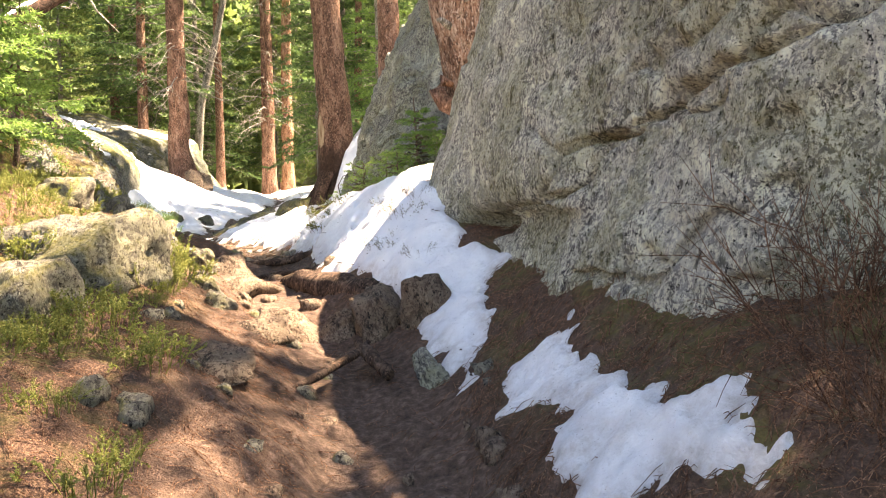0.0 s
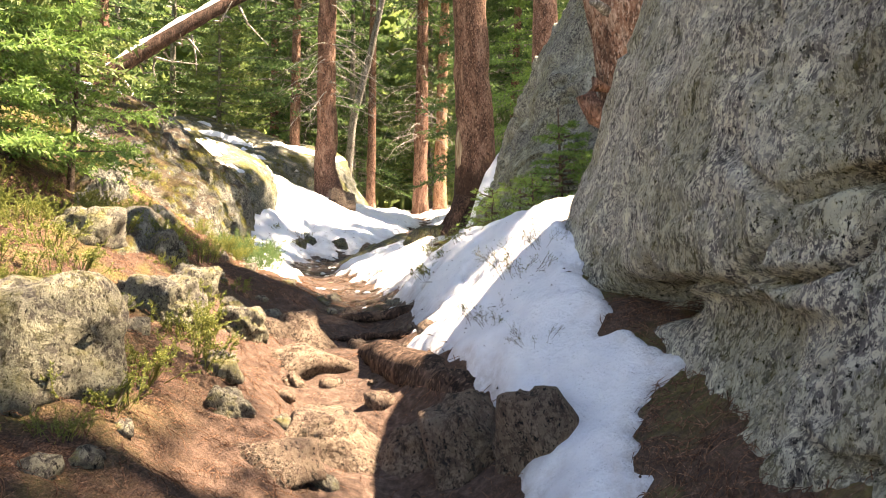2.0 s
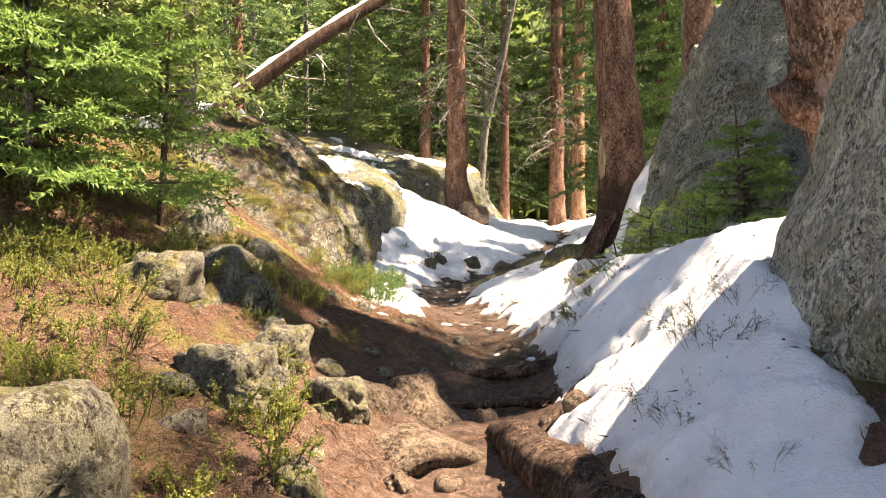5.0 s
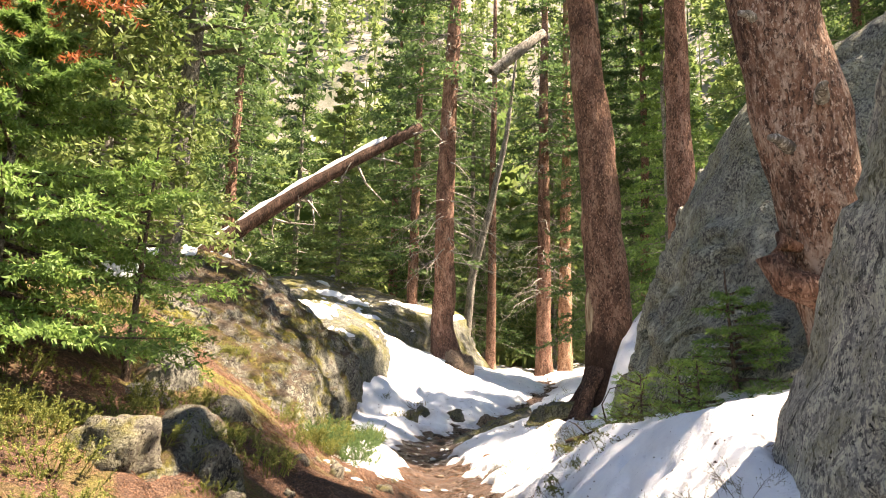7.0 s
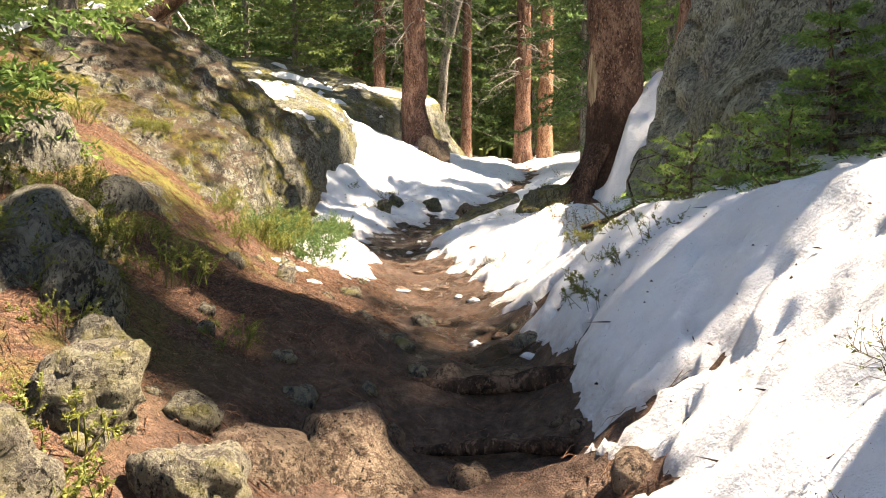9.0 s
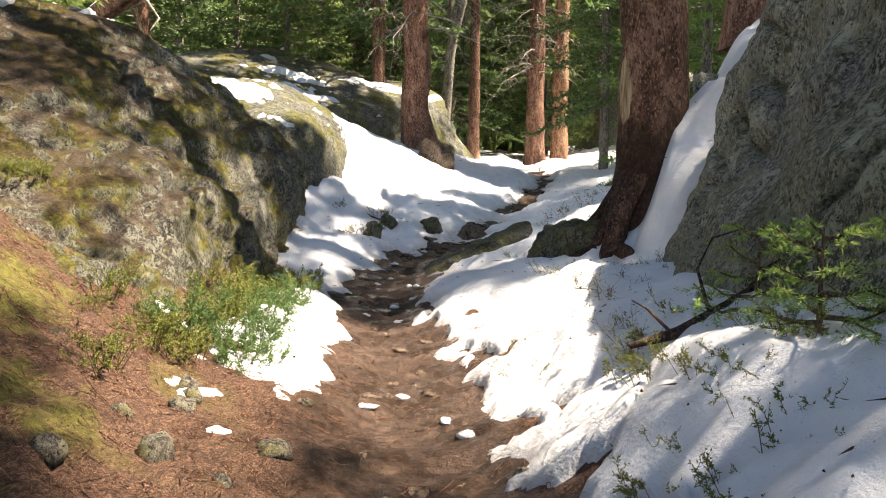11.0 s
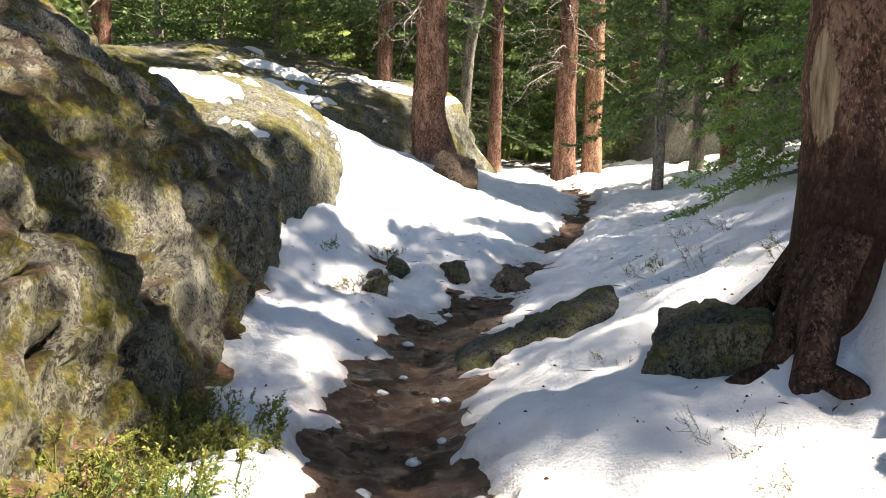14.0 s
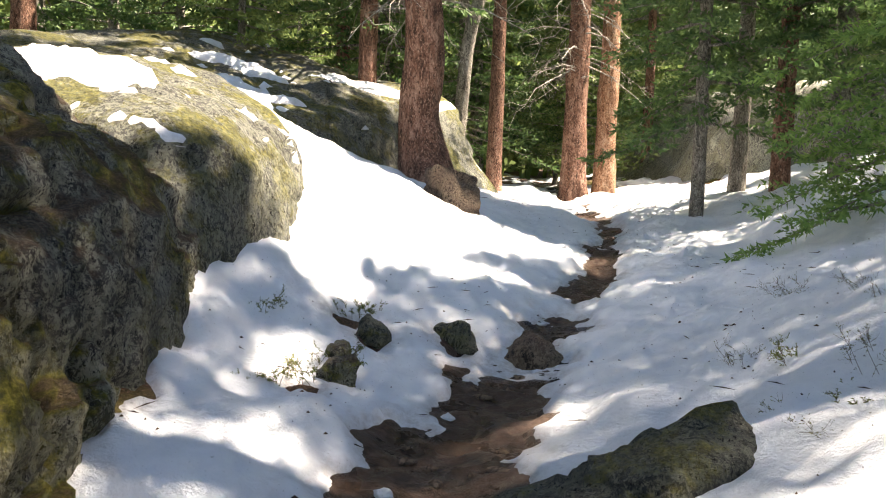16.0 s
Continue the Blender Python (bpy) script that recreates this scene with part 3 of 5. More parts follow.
great = boulder("boulder", "huge grey granite boulder with pale lichen beside the trail", (2.3, 4.8, 2.0), [
    ((0.94, 4.09, 1.07), (-0.90, -0.34, 0.20)), ((0.14, 6.92, 2.04), (-0.95, -0.25, 0.25)), ((-0.08, 7.72, 2.0), (-0.50, 0.82, 0.25)),
    ((1.08, 3.5, 0.9), (-0.62, -0.76, 0.20)), ((1.6, 3.0, 1.0), (-0.25, -0.95, 0.22)), ((4.6, 4.6, 2), (1, 0, 0.25)), ((3, 8.2, 2), (0.1, 1, 0.3)), ((0.7, 7.0, 3.8), (-0.12, -0.16, 1)), ((2, 4, -0.8), (0, 0, -1))],
    ROCK, 7, 0.08, 1.1, 26, 1.0, carve=great_carve, aim=(-0.7, 0.0, -0.1))
second = boulder("boulder", "grey granite boulder with steep faces above the snow", (0.8, 12.6, 2.6), [
    ((-1.53, 11.8, 1.9), (-0.90, -0.28, 0.36)), ((-1.6, 13.4, 2.4), (-0.93, 0.10, 0.36)), ((-0.15, 10.45, 3.3), (-0.40, -0.80, 0.45)),
    ((0.0, 12.9, 5.3), (-0.45, 0.1, 1)), ((3.2, 12.6, 3), (1, 0, 0.4)), ((0.7, 14.3, 3), (-0.2, 1, 0.3)), ((0.7, 12.5, 0.8), (0, 0, -1))],
    ROCK_DARK, 7, 0.13, 1.0, 20, 7.0, aim=(-0.45, -0.5, 0.0))


def bluff(name, label, foot, heights, profile, material, seed=0.0, nu=330, nv=220, taper=0.12):
    """A long rounded outcrop: a cross-section carried along its foot line (x, y, z)."""
    foot = np.asarray(foot, float)
    run = np.r_[0, np.cumsum(np.hypot(*np.diff(foot[:, :2], axis=0).T))]
    s = np.linspace(0, run[-1], nu)
    p = np.stack([np.interp(s, run, foot[:, k]) for k in range(3)], 1)
    for k in range(3):
        p[:, k] = np.convolve(np.pad(p[:, k], 12, "edge"), np.ones(25) / 25, "valid")
    t = np.gradient(p[:, :2], axis=0)
    t /= np.linalg.norm(t, axis=1)[:, None]
    n = np.stack([-t[:, 1], t[:, 0]], 1)
    prof = np.asarray(profile, float)
    arc = np.r_[0, np.cumsum(np.hypot(*np.diff(prof, axis=0).T))]
    u = np.linspace(0, arc[-1], nv)
    off, hh = np.interp(u, arc, prof[:, 0]), np.interp(u, arc, prof[:, 1])
    for a in (off, hh):
        a[3:-3] = np.convolve(a, np.ones(7) / 7, "valid")
    scale = np.interp(s, run, heights)
    q = s / run[-1]
    ends = np.sqrt(np.clip(1 - (np.clip(np.abs(q - 0.5) * 2 - (1 - 2 * taper), 0, None) / (2 * taper)) ** 2, 0, 1))
    scale = scale * (0.15 + 0.85 * ends)
    x = p[:, 0, None] + n[:, 0, None] * off[None] * (0.5 + 0.5 * ends[:, None])
    y = p[:, 1, None] + n[:, 1, None] * off[None] * (0.5 + 0.5 * ends[:, None])
    z = p[:, 2, None] + hh[None] * np.where(hh[None] > 0, scale[:, None], 1)
    k = fbm(x * 0.8 + seed, y * 0.8, z * 0.8, 5, 0.5)
    seams = np.abs(fbm(x * 0.9 + 3 + seed, y * 0.9, z * 1.6, 3))
    ledge = fbm(x * 2.6 + seed, y * 2.6, z * 4.5, 4, 0.6)
    steps = np.abs(((z * 1.9 + 0.8 * k) % 1.0) - 0.5) * 2
    ridged = 1 - np.abs(fbm(x * 4.5 - seed, y * 4.5, z * 6.5 + 0.6 * x, 4, 0.6))
    cracks = np.exp(-(fbm(x * 1.3 + 7, y * 1.3 + seed, z * 2.4 - 0.8 * y, 3) * 22) ** 2)
    push = 0.035 * (ridged - 0.7) - 0.06 * cracks + 0.022 * (smooth(0.15, 0.5, steps) - 0.5) + 0.10 * k + 0.04 * ledge - 0.10 * np.exp(-(seams * 12) ** 2)
    x, y, z = x - n[:, 0, None] * push, y - n[:, 1, None] * push, z + 0.6 * push
    v = np.stack([x, y, z], -1).reshape(-1, 3)
    me = put_mesh(name, v, grid_faces(nu, nv), material)
    return tagged(new(name, me), label, "rock outcrop"), (x, y, z)


outcrop, OUT = bluff("rock_outcrop", "long rounded granite outcrop with moss and needle litter", [(-4.0, 9.3, 1.5), (-4.55, 10.9, 1.55), (-5.05, 12.2, 1.55), (-5.55, 13.4, 1.6), (-6.3, 15.2, 1.7), (-6.62, 15.9, 2.0), (-6.92, 16.6, 2.3)],
    [0.38, 0.66, 0.85, 1.0, 1.03, 0.9, 0.62], [(-0.1, -0.8), (0.0, 0.0), (0.08, 0.5), (0.2, 0.95), (0.42, 1.3), (0.75, 1.62), (1.2, 2.0), (1.7, 2.35), (2.4, 2.6), (3.4, 2.55), (4.4, 2.1), (5.0, 1.2), (5.2, -0.5)], ROCK_BLUFF, 3.0, 400, 220, 0.09)
knob = boulder("boulder", "rounded mossy granite knob at the end of the outcrop", (-8.3, 17.6, 2.6), [
    ((-7.05, 17.6, 2.9), (1, 0.12, 0.12)), ((-7.5, 18.8, 2.9), (0.5, 1, 0.2)), ((-7.8, 17.6, 3.75), (0.35, -0.1, 1)), ((-9.8, 17.6, 3), (-1, 0, 0.3)), ((-8, 16.0, 3), (0.1, -1, 0.5)), ((-8, 17.5, 1.4), (0, 0, -1))],
    ROCK_BACK, 6, 0.08, 1.1, 7, 4.0)
back_rock = boulder("boulder", "rounded grey rock with a snowy top", (-11.2, 22.8, 3.6), [
    ((-8.7, 20.9, 3.3), (1, -0.25, 0.45)), ((-9.8, 19.6, 3.6), (0.2, -1, 0.5)), ((-10.9, 23.4, 5.1), (0.30, -0.22, 1)), ((-14.2, 23, 3.5), (-1, 0, 0.3)), ((-11, 26, 3.5), (0, 1, 0.3)), ((-11, 22, 2.2), (0, 0, -1))],
    ROCK_BACK, 6, 0.14, 0.8, 10, 9.0)
far_rock = boulder("boulder", "large dark boulder in the shade of the wood", (0.2, 31, 4.0), [
    ((-4.3, 30.5, 4), (-0.88, -0.42, 0.40)), ((-1.5, 26.9, 4), (-0.45, -0.85, 0.35)), ((-1.0, 30, 5.7), (-0.1, -0.12, 1)), ((4.5, 31, 4), (1, 0, 0.3)), ((0, 36, 4), (0, 1, 0.3)), ((0, 31, 2.0), (0, 0, -1))],
    ROCK_DARK, 6, 0.16, 0.7, 14, 2.0)

# snow left lying along the hollows of the outcrop
ox, oy, oz = OUT
nu_, nv_ = ox.shape
U = np.linspace(0, 1, nv_)[None] * np.ones((nu_, 1))
S = np.linspace(0, 1, nu_)[:, None] * np.ones((1, nv_))
lie = fbm(S * 5.0 + 1.3, U * 19 - S * 6, 6.0, 3) - 0.50 + 0.25 * smooth(0.45, 0.75, U) + 0.22 * smooth(0.55, 1.0, S)
lie = np.minimum(lie, smooth(0.42, 0.5, U) - 0.5)
lie = lie + 0.14 * fbm(ox * 6, oy * 6, 1.0, 3)
lie = np.maximum(lie, 0.12 - np.hypot((ox + 5.15) * 1.5, (oy - 11.15)) * 0.7 + 0.13 * fbm(ox * 4, oy * 4, 1.0, 3))
lift = 0.045 * smooth(0, 0.25, lie) - 0.012
f = grid_faces(nu_, nv_)
f = f[(lie.ravel()[f] > -0.05).any(1)]
used, f = np.unique(f, return_inverse=True)
me = put_mesh("snow_patch", np.stack([ox + lift, oy, oz + lift * 1.2], -1).reshape(-1, 3)[used], f.reshape(-1, 4), SNOW, True, {"edge": smooth(0.1, -0.02, lie).ravel()[used]})
tagged(new("snow_patch", me), "strips of old snow along the hollows of the outcrop", "snow", kind="stuff")


def snow_on(ob, label, amount, seed, along=(0.25, 0.9)):
    """Thin strips of snow lying on the upward faces of a rock, in its hollows."""
    me = ob.data
    v = np.empty(len(me.vertices) * 3, np.float32)
    me.vertices.foreach_get("co", v)
    nz = np.empty(len(me.vertices) * 3, np.float32)
    me.vertex_normals.foreach_get("vector", nz)
    v, nz = v.reshape(-1, 3).astype(float), nz.reshape(-1, 3)[:, 2]
    f = np.empty(len(me.polygons) * 3, np.int32)
    me.polygons.foreach_get("vertices", f)
    f = f.reshape(-1, 3)
    c, s_ = math.cos(along[0]), math.sin(along[0])
    a, b = v[:, 0] * c + v[:, 1] * s_, v[:, 1] * c - v[:, 0] * s_
    lie = fbm(a * 0.5 + seed, b * 0.5 / along[1] * 2.2, v[:, 2] * 1.5, 3) + 0.3 * fbm(a * 4, b * 4, seed, 3) - amount
    lie = np.minimum(lie, (nz - 0.62) * 2)
    lift = 0.10 * smooth(0, 0.3, lie) - 0.015
    f = f[(lie[f] > -0.06).any(1)]
    used, f = np.unique(f, return_inverse=True)
    v[:, 2] += lift
    o = new("snow_patch", put_mesh("snow_patch", v[used], f.reshape(-1, 3), SNOW, True, {"edge": smooth(0.1, -0.02, lie)[used]}))
    o.location = ob.location
    return tagged(o, label, "snow", kind="stuff")


snow_on(back_rock, "strips of old snow on a rounded grey rock", 0.42, 2.0, (0.6, 0.7))
snow_on(knob, "thin strips of old snow on the rock knob", 0.0, 5.0)


def stone(name, label, x, y, sx, sy, sz, turn=0.0, material=ROCK_PALE, sink=0.3, seed=0, tilt=(0, 0), level=4, z=None, group=""):
    """A loose or half-buried stone of the given half sizes."""
    rng = random.Random(seed)
    v, f = rock_shape((0, 0, 0), random_planes(rng, sx, sy, sz), level, 0.13 * min(sx, sy, sz) + 0.008, 1.5 / max(sx, sy, sz), 22, seed * 3.7)
    ob = new(name, put_mesh(name, v, f, material))
    z0 = gz(x, y) if z is None else z
    ob.matrix_basis = pose(x, y, z0 + sz * (1 - 2 * sink), tilt[0], tilt[1], turn)
    return tagged(ob, label, "rock", group)


# ---- trees ----
def unit(v):
    return v / (np.linalg.norm(v, axis=-1, keepdims=True) + 1e-9)


def needles(rng, a, b, count, length, width, spread=0.9, start=0.0, full=False):
    """Needle-like leaflets along twigs a to b (arrays of points): vertices and triangles."""
    n = len(a)
    t = (start + (1 - start) * (np.arange(count)[None] + rng.random((n, count))) / count)[..., None]
    axis = unit(b - a)[:, None]
    p = a[:, None] * (1 - t) + b[:, None] * t
    r = rng.normal(size=(n, count, 3))
    r[..., 2] *= 0.55
    side = unit(r - (r * axis).sum(-1, keepdims=True) * axis)
    way = unit(axis * rng.uniform(0.4, 1.0, (n, count, 1)) + side * spread)
    cross = unit(np.cross(way, rng.normal(size=(n, count, 3))))
    ln = length * rng.uniform(0.7, 1.25, (n, count, 1))
    tip = p + way * ln
    mid = p + way * ln * 0.4
    if not full:
        v = np.stack([p + way * ln * 0.15 + cross * width * 1.15, tip, p + way * ln * 0.15 - cross * width * 1.15], 2).reshape(-1, 3)
        return v, np.arange(len(v)).reshape(-1, 3)
    v = np.stack([p - cross * width * 0.3, mid + cross * width, tip, mid - cross * width], 2).reshape(-1, 3)
    return v, tris(np.arange(len(v)).reshape(-1, 4))


def crown_mesh(name, seed, height, base, radius, branches, twigs, leaves, leaf, width, material, droop=0.35, wood=None, gaps=0.0, power=0.75, tip=1.0):
    """A conifer's crown round the z axis, from base to height, of drooping boughs with needle-bearing twigs."""
    rng = np.random.default_rng(seed)
    heap = Heap()
    A, B = [], []
    for k in range(branches):
        q = ((k + rng.random()) / branches) ** 1.15
        h = base + (height - base) * q
        reach = radius * max(0.06, (1 - q) ** power) * rng.uniform(0.65, 1.15)
        if rng.random() < gaps:
            continue
        az_ = k * 2.39996 + rng.uniform(-0.5, 0.5)
        out = np.array([math.cos(az_), math.sin(az_), 0])
        rise = rng.uniform(-0.15, 0.12) + 0.35 * q
        s = np.linspace(0, 1, 6)[:, None]
        line = np.array([0, 0, h]) + out * reach * s + np.array([0, 0, 1.0]) * reach * (rise * s - droop * s ** 2 + 0.18 * s ** 4)
        line += rng.normal(0, 0.025 * reach, line.shape) * s
        if wood is not None:
            heap.limb(line[[0, 2, 3, 5]], np.linspace(0.010 + 0.012 * reach, 0.003, 4), 3)
        side = np.cross(out, [0, 0, 1.0])
        for j in range(twigs):
            f = 0.12 + 0.88 * (j + rng.random()) / twigs
            p0 = np.array([np.interp(f, s[:, 0], line[:, c]) for c in range(3)])
            sg = 1 if j % 2 else -1
            ln = reach * rng.uniform(0.18, 0.42) * (1.15 - f * 0.75) + 0.05
            way = out * rng.uniform(0.5, 1.0) + side * sg * rng.uniform(0.5, 1.1) + np.array([0, 0, rng.uniform(-0.45, 0.15)])
            A.append(p0)
            B.append(p0 + way / np.linalg.norm(way) * ln)
        A.append(line[3])
        B.append(line[5])
    v, f = needles(rng, np.array(A), np.array(B), leaves, leaf, width)
    crown = put_mesh(name, v, f, material, False)
    return crown, (heap.mesh("branch_wood", wood) if wood is not None and heap.v else None)


def trunk_mesh(name, line, radii, material, sides=20, rough=0.10, seed=0.0, steps=60, flare=0.0, grain=5.0):
    """A trunk along a line of points, finely enough for bark plates; the foot may flare into roots."""
    p, r = np.asarray(line, float), np.asarray(radii, float)
    run = np.r_[0, np.cumsum(np.linalg.norm(np.diff(p, axis=0), axis=1))]
    s = run[-1] * np.linspace(0, 1, steps) ** 1.35
    pts = np.stack([np.interp(s, run, p[:, k]) for k in range(3)], 1)
    for k in range(2):
        pts[2:-2, k] = np.convolve(pts[:, k], np.ones(5) / 5, "valid")
    rad = np.interp(s, run, r)
    v, q, c = tube(pts, rad, sides, rough, seed, grain)
    if flare:
        ring = np.arange(steps * sides) // sides
        ang = np.arange(steps * sides) % sides * 2 * np.pi / sides
        lift = s[ring]
        lobes = 0.55 + 0.45 * np.cos(ang * 3 + seed) + 0.3 * np.cos(ang * 5 + 2 * seed)
        push = flare * np.exp(-np.clip(lift, 0, None) / 0.32) * np.clip(lobes, 0, 2)
        d = v[:-1] - pts[ring]
        v[:-1] += unit(d) * push[:, None]
    return put_mesh(name, v, np.concatenate([tris(q), c]), material)


def bare_branches(name, seed, low, high, count, reach, radius, material, lean=-0.1):
    rng = np.random.default_rng(seed)
    heap = Heap()
    for k in range(count):
        h = rng.uniform(low, high)
        a = rng.uniform(0, 2 * math.pi)
        out = np.array([math.cos(a), math.sin(a), lean + rng.uniform(-0.3, 0.3)])
        L = reach * rng.uniform(0.35, 1.0)
        s = np.linspace(0, 1, 6)[:, None]
        line = np.array([0, 0, h]) + out * (radius * 0.7 + L * s) + np.array([0, 0, -0.35 * L]) * s ** 2 + rng.normal(0, 0.03 * L, (6, 3)) * s
        heap.limb(line, np.linspace(0.018, 0.004, 6), 4)
        for j in range(int(3 + 4 * L)):
            f = rng.uniform(0.25, 1)
            p0 = np.array([np.interp(f, s[:, 0], line[:, c]) for c in range(3)])
            way = rng.normal(size=3) * np.array([1, 1, 0.6]) + out * 0.6 - np.array([0, 0, 0.5])
            tl = rng.uniform(0.12, 0.4) * L
            mid = p0 + unit(way) * tl * 0.5 + rng.normal(0, 0.03, 3)
            heap.limb([p0, mid, mid + unit(way + rng.normal(size=3) * 0.6) * tl * 0.5], [0.007, 0.005, 0.002], 3)
    return heap.mesh(name, material)


def tree(name, label, x, y, line, radii, bark, crown=None, boughs=None, dead=None, z=None, flare=0.0, seed=0.0, sides=20, group="", turn=0.0, rough=0.1, category="tree"):
    """line: points of the trunk above its foot."""
    root = new(name)
    root.location = (x, y, gz(x, y) - 0.05 if z is None else z)
    part("trunk", trunk_mesh("trunk", line, radii, bark, sides, rough, seed, 70 if sides > 12 else 24, flare), root)
    for nm, me_ in (("crown", crown), ("branch_wood", boughs), ("dead_branch_wood", dead)):
        if me_ is not None:
            tagged(part(nm, me_, root, m=pose(0, 0, 0, 0, 0, turn)), kind="stuff")
    return tagged(root, label, category, group)


def straight(height, lean_x=0.0, lean_y=0.0, n=8, wave=0.0, seed=0):
    rng = random.Random(seed)
    return [(lean_x * t * height + wave * rng.uniform(-1, 1), lean_y * t * height + wave * rng.uniform(-1, 1), t * height) for t in (k / (n - 1) for k in range(n))]


def taper(r0, r1, n=8):
    return [r0 + (r1 - r0) * k / (n - 1) for k in range(n)]


# crowns that several trees share
TALL = [crown_mesh("crown", 20 + k, 15 + k, 3.0 + 0.6 * k, 2.3, 120, 18, 8, 0.15, 0.026, NEEDLE, 0.42, BARK_GREY, 0.15) for k in range(3)]
HIGH = [crown_mesh("crown", 40 + k, 18, 7.5, 2.2, 90, 15, 8, 0.16, 0.03, NEEDLE, 0.45, BARK_GREY, 0.5) for k in range(2)]
YOUNG = [crown_mesh("crown", 60 + k, 7 + 2 * k, 0.6, 1.6 + 0.3 * k, 120, 16, 8, 0.13, 0.022, NEEDLE_SUNLIT, 0.3, BARK_GREY, 0.08) for k in range(3)]
LOW = [crown_mesh("crown", 80 + k, 12, 1.2, 2.2, 120, 18, 8, 0.14, 0.025, NEEDLE, 0.45, BARK_GREY, 0.1) for k in range(2)]
GIANT = [crown_mesh("crown", 90 + k, 24, 8.5, 2.7, 120, 17, 8, 0.17, 0.034, NEEDLE, 0.42, BARK_GREY, 0.1 + 0.4 * k) for k in range(2)]
DROOP = crown_mesh("crown", 97, 9, 0.25, 1.7, 110, 24, 15, 0.09, 0.014, NEEDLE_FRESH, 0.5, BARK_GREY, 0.15)
GROVE = [crown_mesh("crown", 110 + k, 12, 1.5, 1.8, 100, 20, 10, 0.12, 0.02, NEEDLE, 0.5, BARK_GREY, 0.12) for k in range(2)]

E_BRANCH = bare_branches("bare_branches", 5, 2.5, 9.5, 80, 1.9, 0.25, DEADWOOD)

# the trees beside the trail
tree("spruce_tree", "big spruce with flaky red bark and a swollen snowy foot", -7.75, 22.6,
     [(0.35, -0.4, -0.6), (0.25, -0.3, 0), (0.05, -0.1, 0.5), (-0.12, 0, 1.1), (0.0, 0, 1.9), (-0.08, 0, 3.0), (-0.05, 0, 6), (0.1, 0, 10), (0.2, 0, 17)], [0.42, 0.40, 0.36, 0.31, 0.29, 0.27, 0.24, 0.18, 0.04], BARK,
     HIGH[0][0], HIGH[0][1], E_BRANCH, flare=0.12, seed=1.0, sides=28)
tree("spruce_tree", "large spruce trunk with dark wet roots rising out of the snow", -1.98, 14.45,
     [(-0.14, -0.12, -0.9), (-0.09, -0.04, -0.2), (-0.05, 0, 0.5), (-0.04, 0, 1.2), (-0.10, 0, 2.2), (-0.18, 0, 3.5), (-0.4, 0, 6), (-1.0, 0, 17)], [0.36, 0.34, 0.32, 0.30, 0.28, 0.26, 0.22, 0.04], BARK_SOAKED,
     HIGH[1][0], HIGH[1][1], None, flare=0.05, seed=2.2, sides=40, rough=0.14)
tree("spruce_tree", "tall spruce with reddish bark above the snowy bank", -1.2, 17.2, straight(17, 0.004), taper(0.27, 0.03), BARK, HIGH[0][0], HIGH[0][1], None, flare=0.08, seed=3.3, turn=40)
pine = tree("pine_tree", "thick leaning trunk with orange flaking bark wedged between boulders", 0.42, 9.2,
     [(0.05, 0.1, -0.5), (0.0, 0, 0.3), (-0.05, 0, 0.9), (-0.12, 0, 1.5), (-0.25, -0.1, 2.4), (-0.42, -0.2, 3.6), (-0.8, -0.3, 6), (-1.6, -0.5, 14)], [0.34, 0.25, 0.24, 0.27, 0.29, 0.28, 0.24, 0.05], BARK_PINE,
     None, None, None, z=1.75, flare=0.1, seed=4.0, sides=40, rough=0.12)
tree("spruce_tree", "straight spruce with pale red bark beside the trail", -6.62, 28.7, straight(18, 0.004, 0, 8, 0.03, 3), taper(0.28, 0.05), BARK, HIGH[0][0], HIGH[0][1], E_BRANCH, flare=0.14, seed=5.0, turn=100)
tree("spruce_tree", "straight spruce with sunlit orange bark beside the trail", -6.05, 29.4, straight(18, 0.010, 0, 8, 0.03, 4), taper(0.25, 0.05), BARK_SUNLIT, HIGH[1][0], HIGH[1][1], None, flare=0.1, seed=6.0, turn=160)
tree("spruce_tree", "slim straight spruce trunk with red bark", -8.0, 27.2, straight(16, 0.004, 0, 8, 0.02, 5), taper(0.17, 0.03), BARK, None, None, None, flare=0.06, seed=7.0)
tree("spruce_tree", "slim leaning dead trunk with grey bark", -8.35, 25.8, [(0, 0, 0), (0.05, 0, 1.2), (0.2, 0, 3), (0.75, 0, 5), (1.3, 0, 7.5), (1.6, 0, 10)], [0.16, 0.13, 0.12, 0.11, 0.08, 0.03], BARK_GREY, None, None, None, flare=0.05, seed=8.0)
tree("spruce_tree", "thin dark trunk among young spruces", -3.95, 24.0, straight(12, 0.012, 0, 8, 0.03, 6), taper(0.11, 0.03), BARK_GREY, GROVE[0][0], GROVE[0][1], None, seed=9.0, turn=200, group="spruces right of the upper trail")
tree("spruce_tree", "thin spruce trunk with mottled bark", -3.35, 25.8, straight(12, 0.008, 0, 8, 0.03, 7), taper(0.15, 0.03), BARK_GREY, TALL[1][0], TALL[1][1], None, seed=10.0, turn=20, group="spruces right of the upper trail")
tree("spruce_tree", "dark slim spruce trunk on the shaded bank", -2.76, 24.7, straight(13, 0.010, 0, 8, 0.03, 8), taper(0.16, 0.03), BARK, GROVE[1][0], GROVE[1][1], None, seed=11.0, turn=250, group="spruces right of the upper trail")
tree("spruce_tree", "slim spruce trunk with a peeling grey patch", -1.99, 24.6, straight(13, 0.004, 0, 8, 0.03, 9), taper(0.17, 0.03), BARK_GREY, GROVE[0][0], GROVE[0][1], None, seed=12.0, turn=310, group="spruces right of the upper trail")
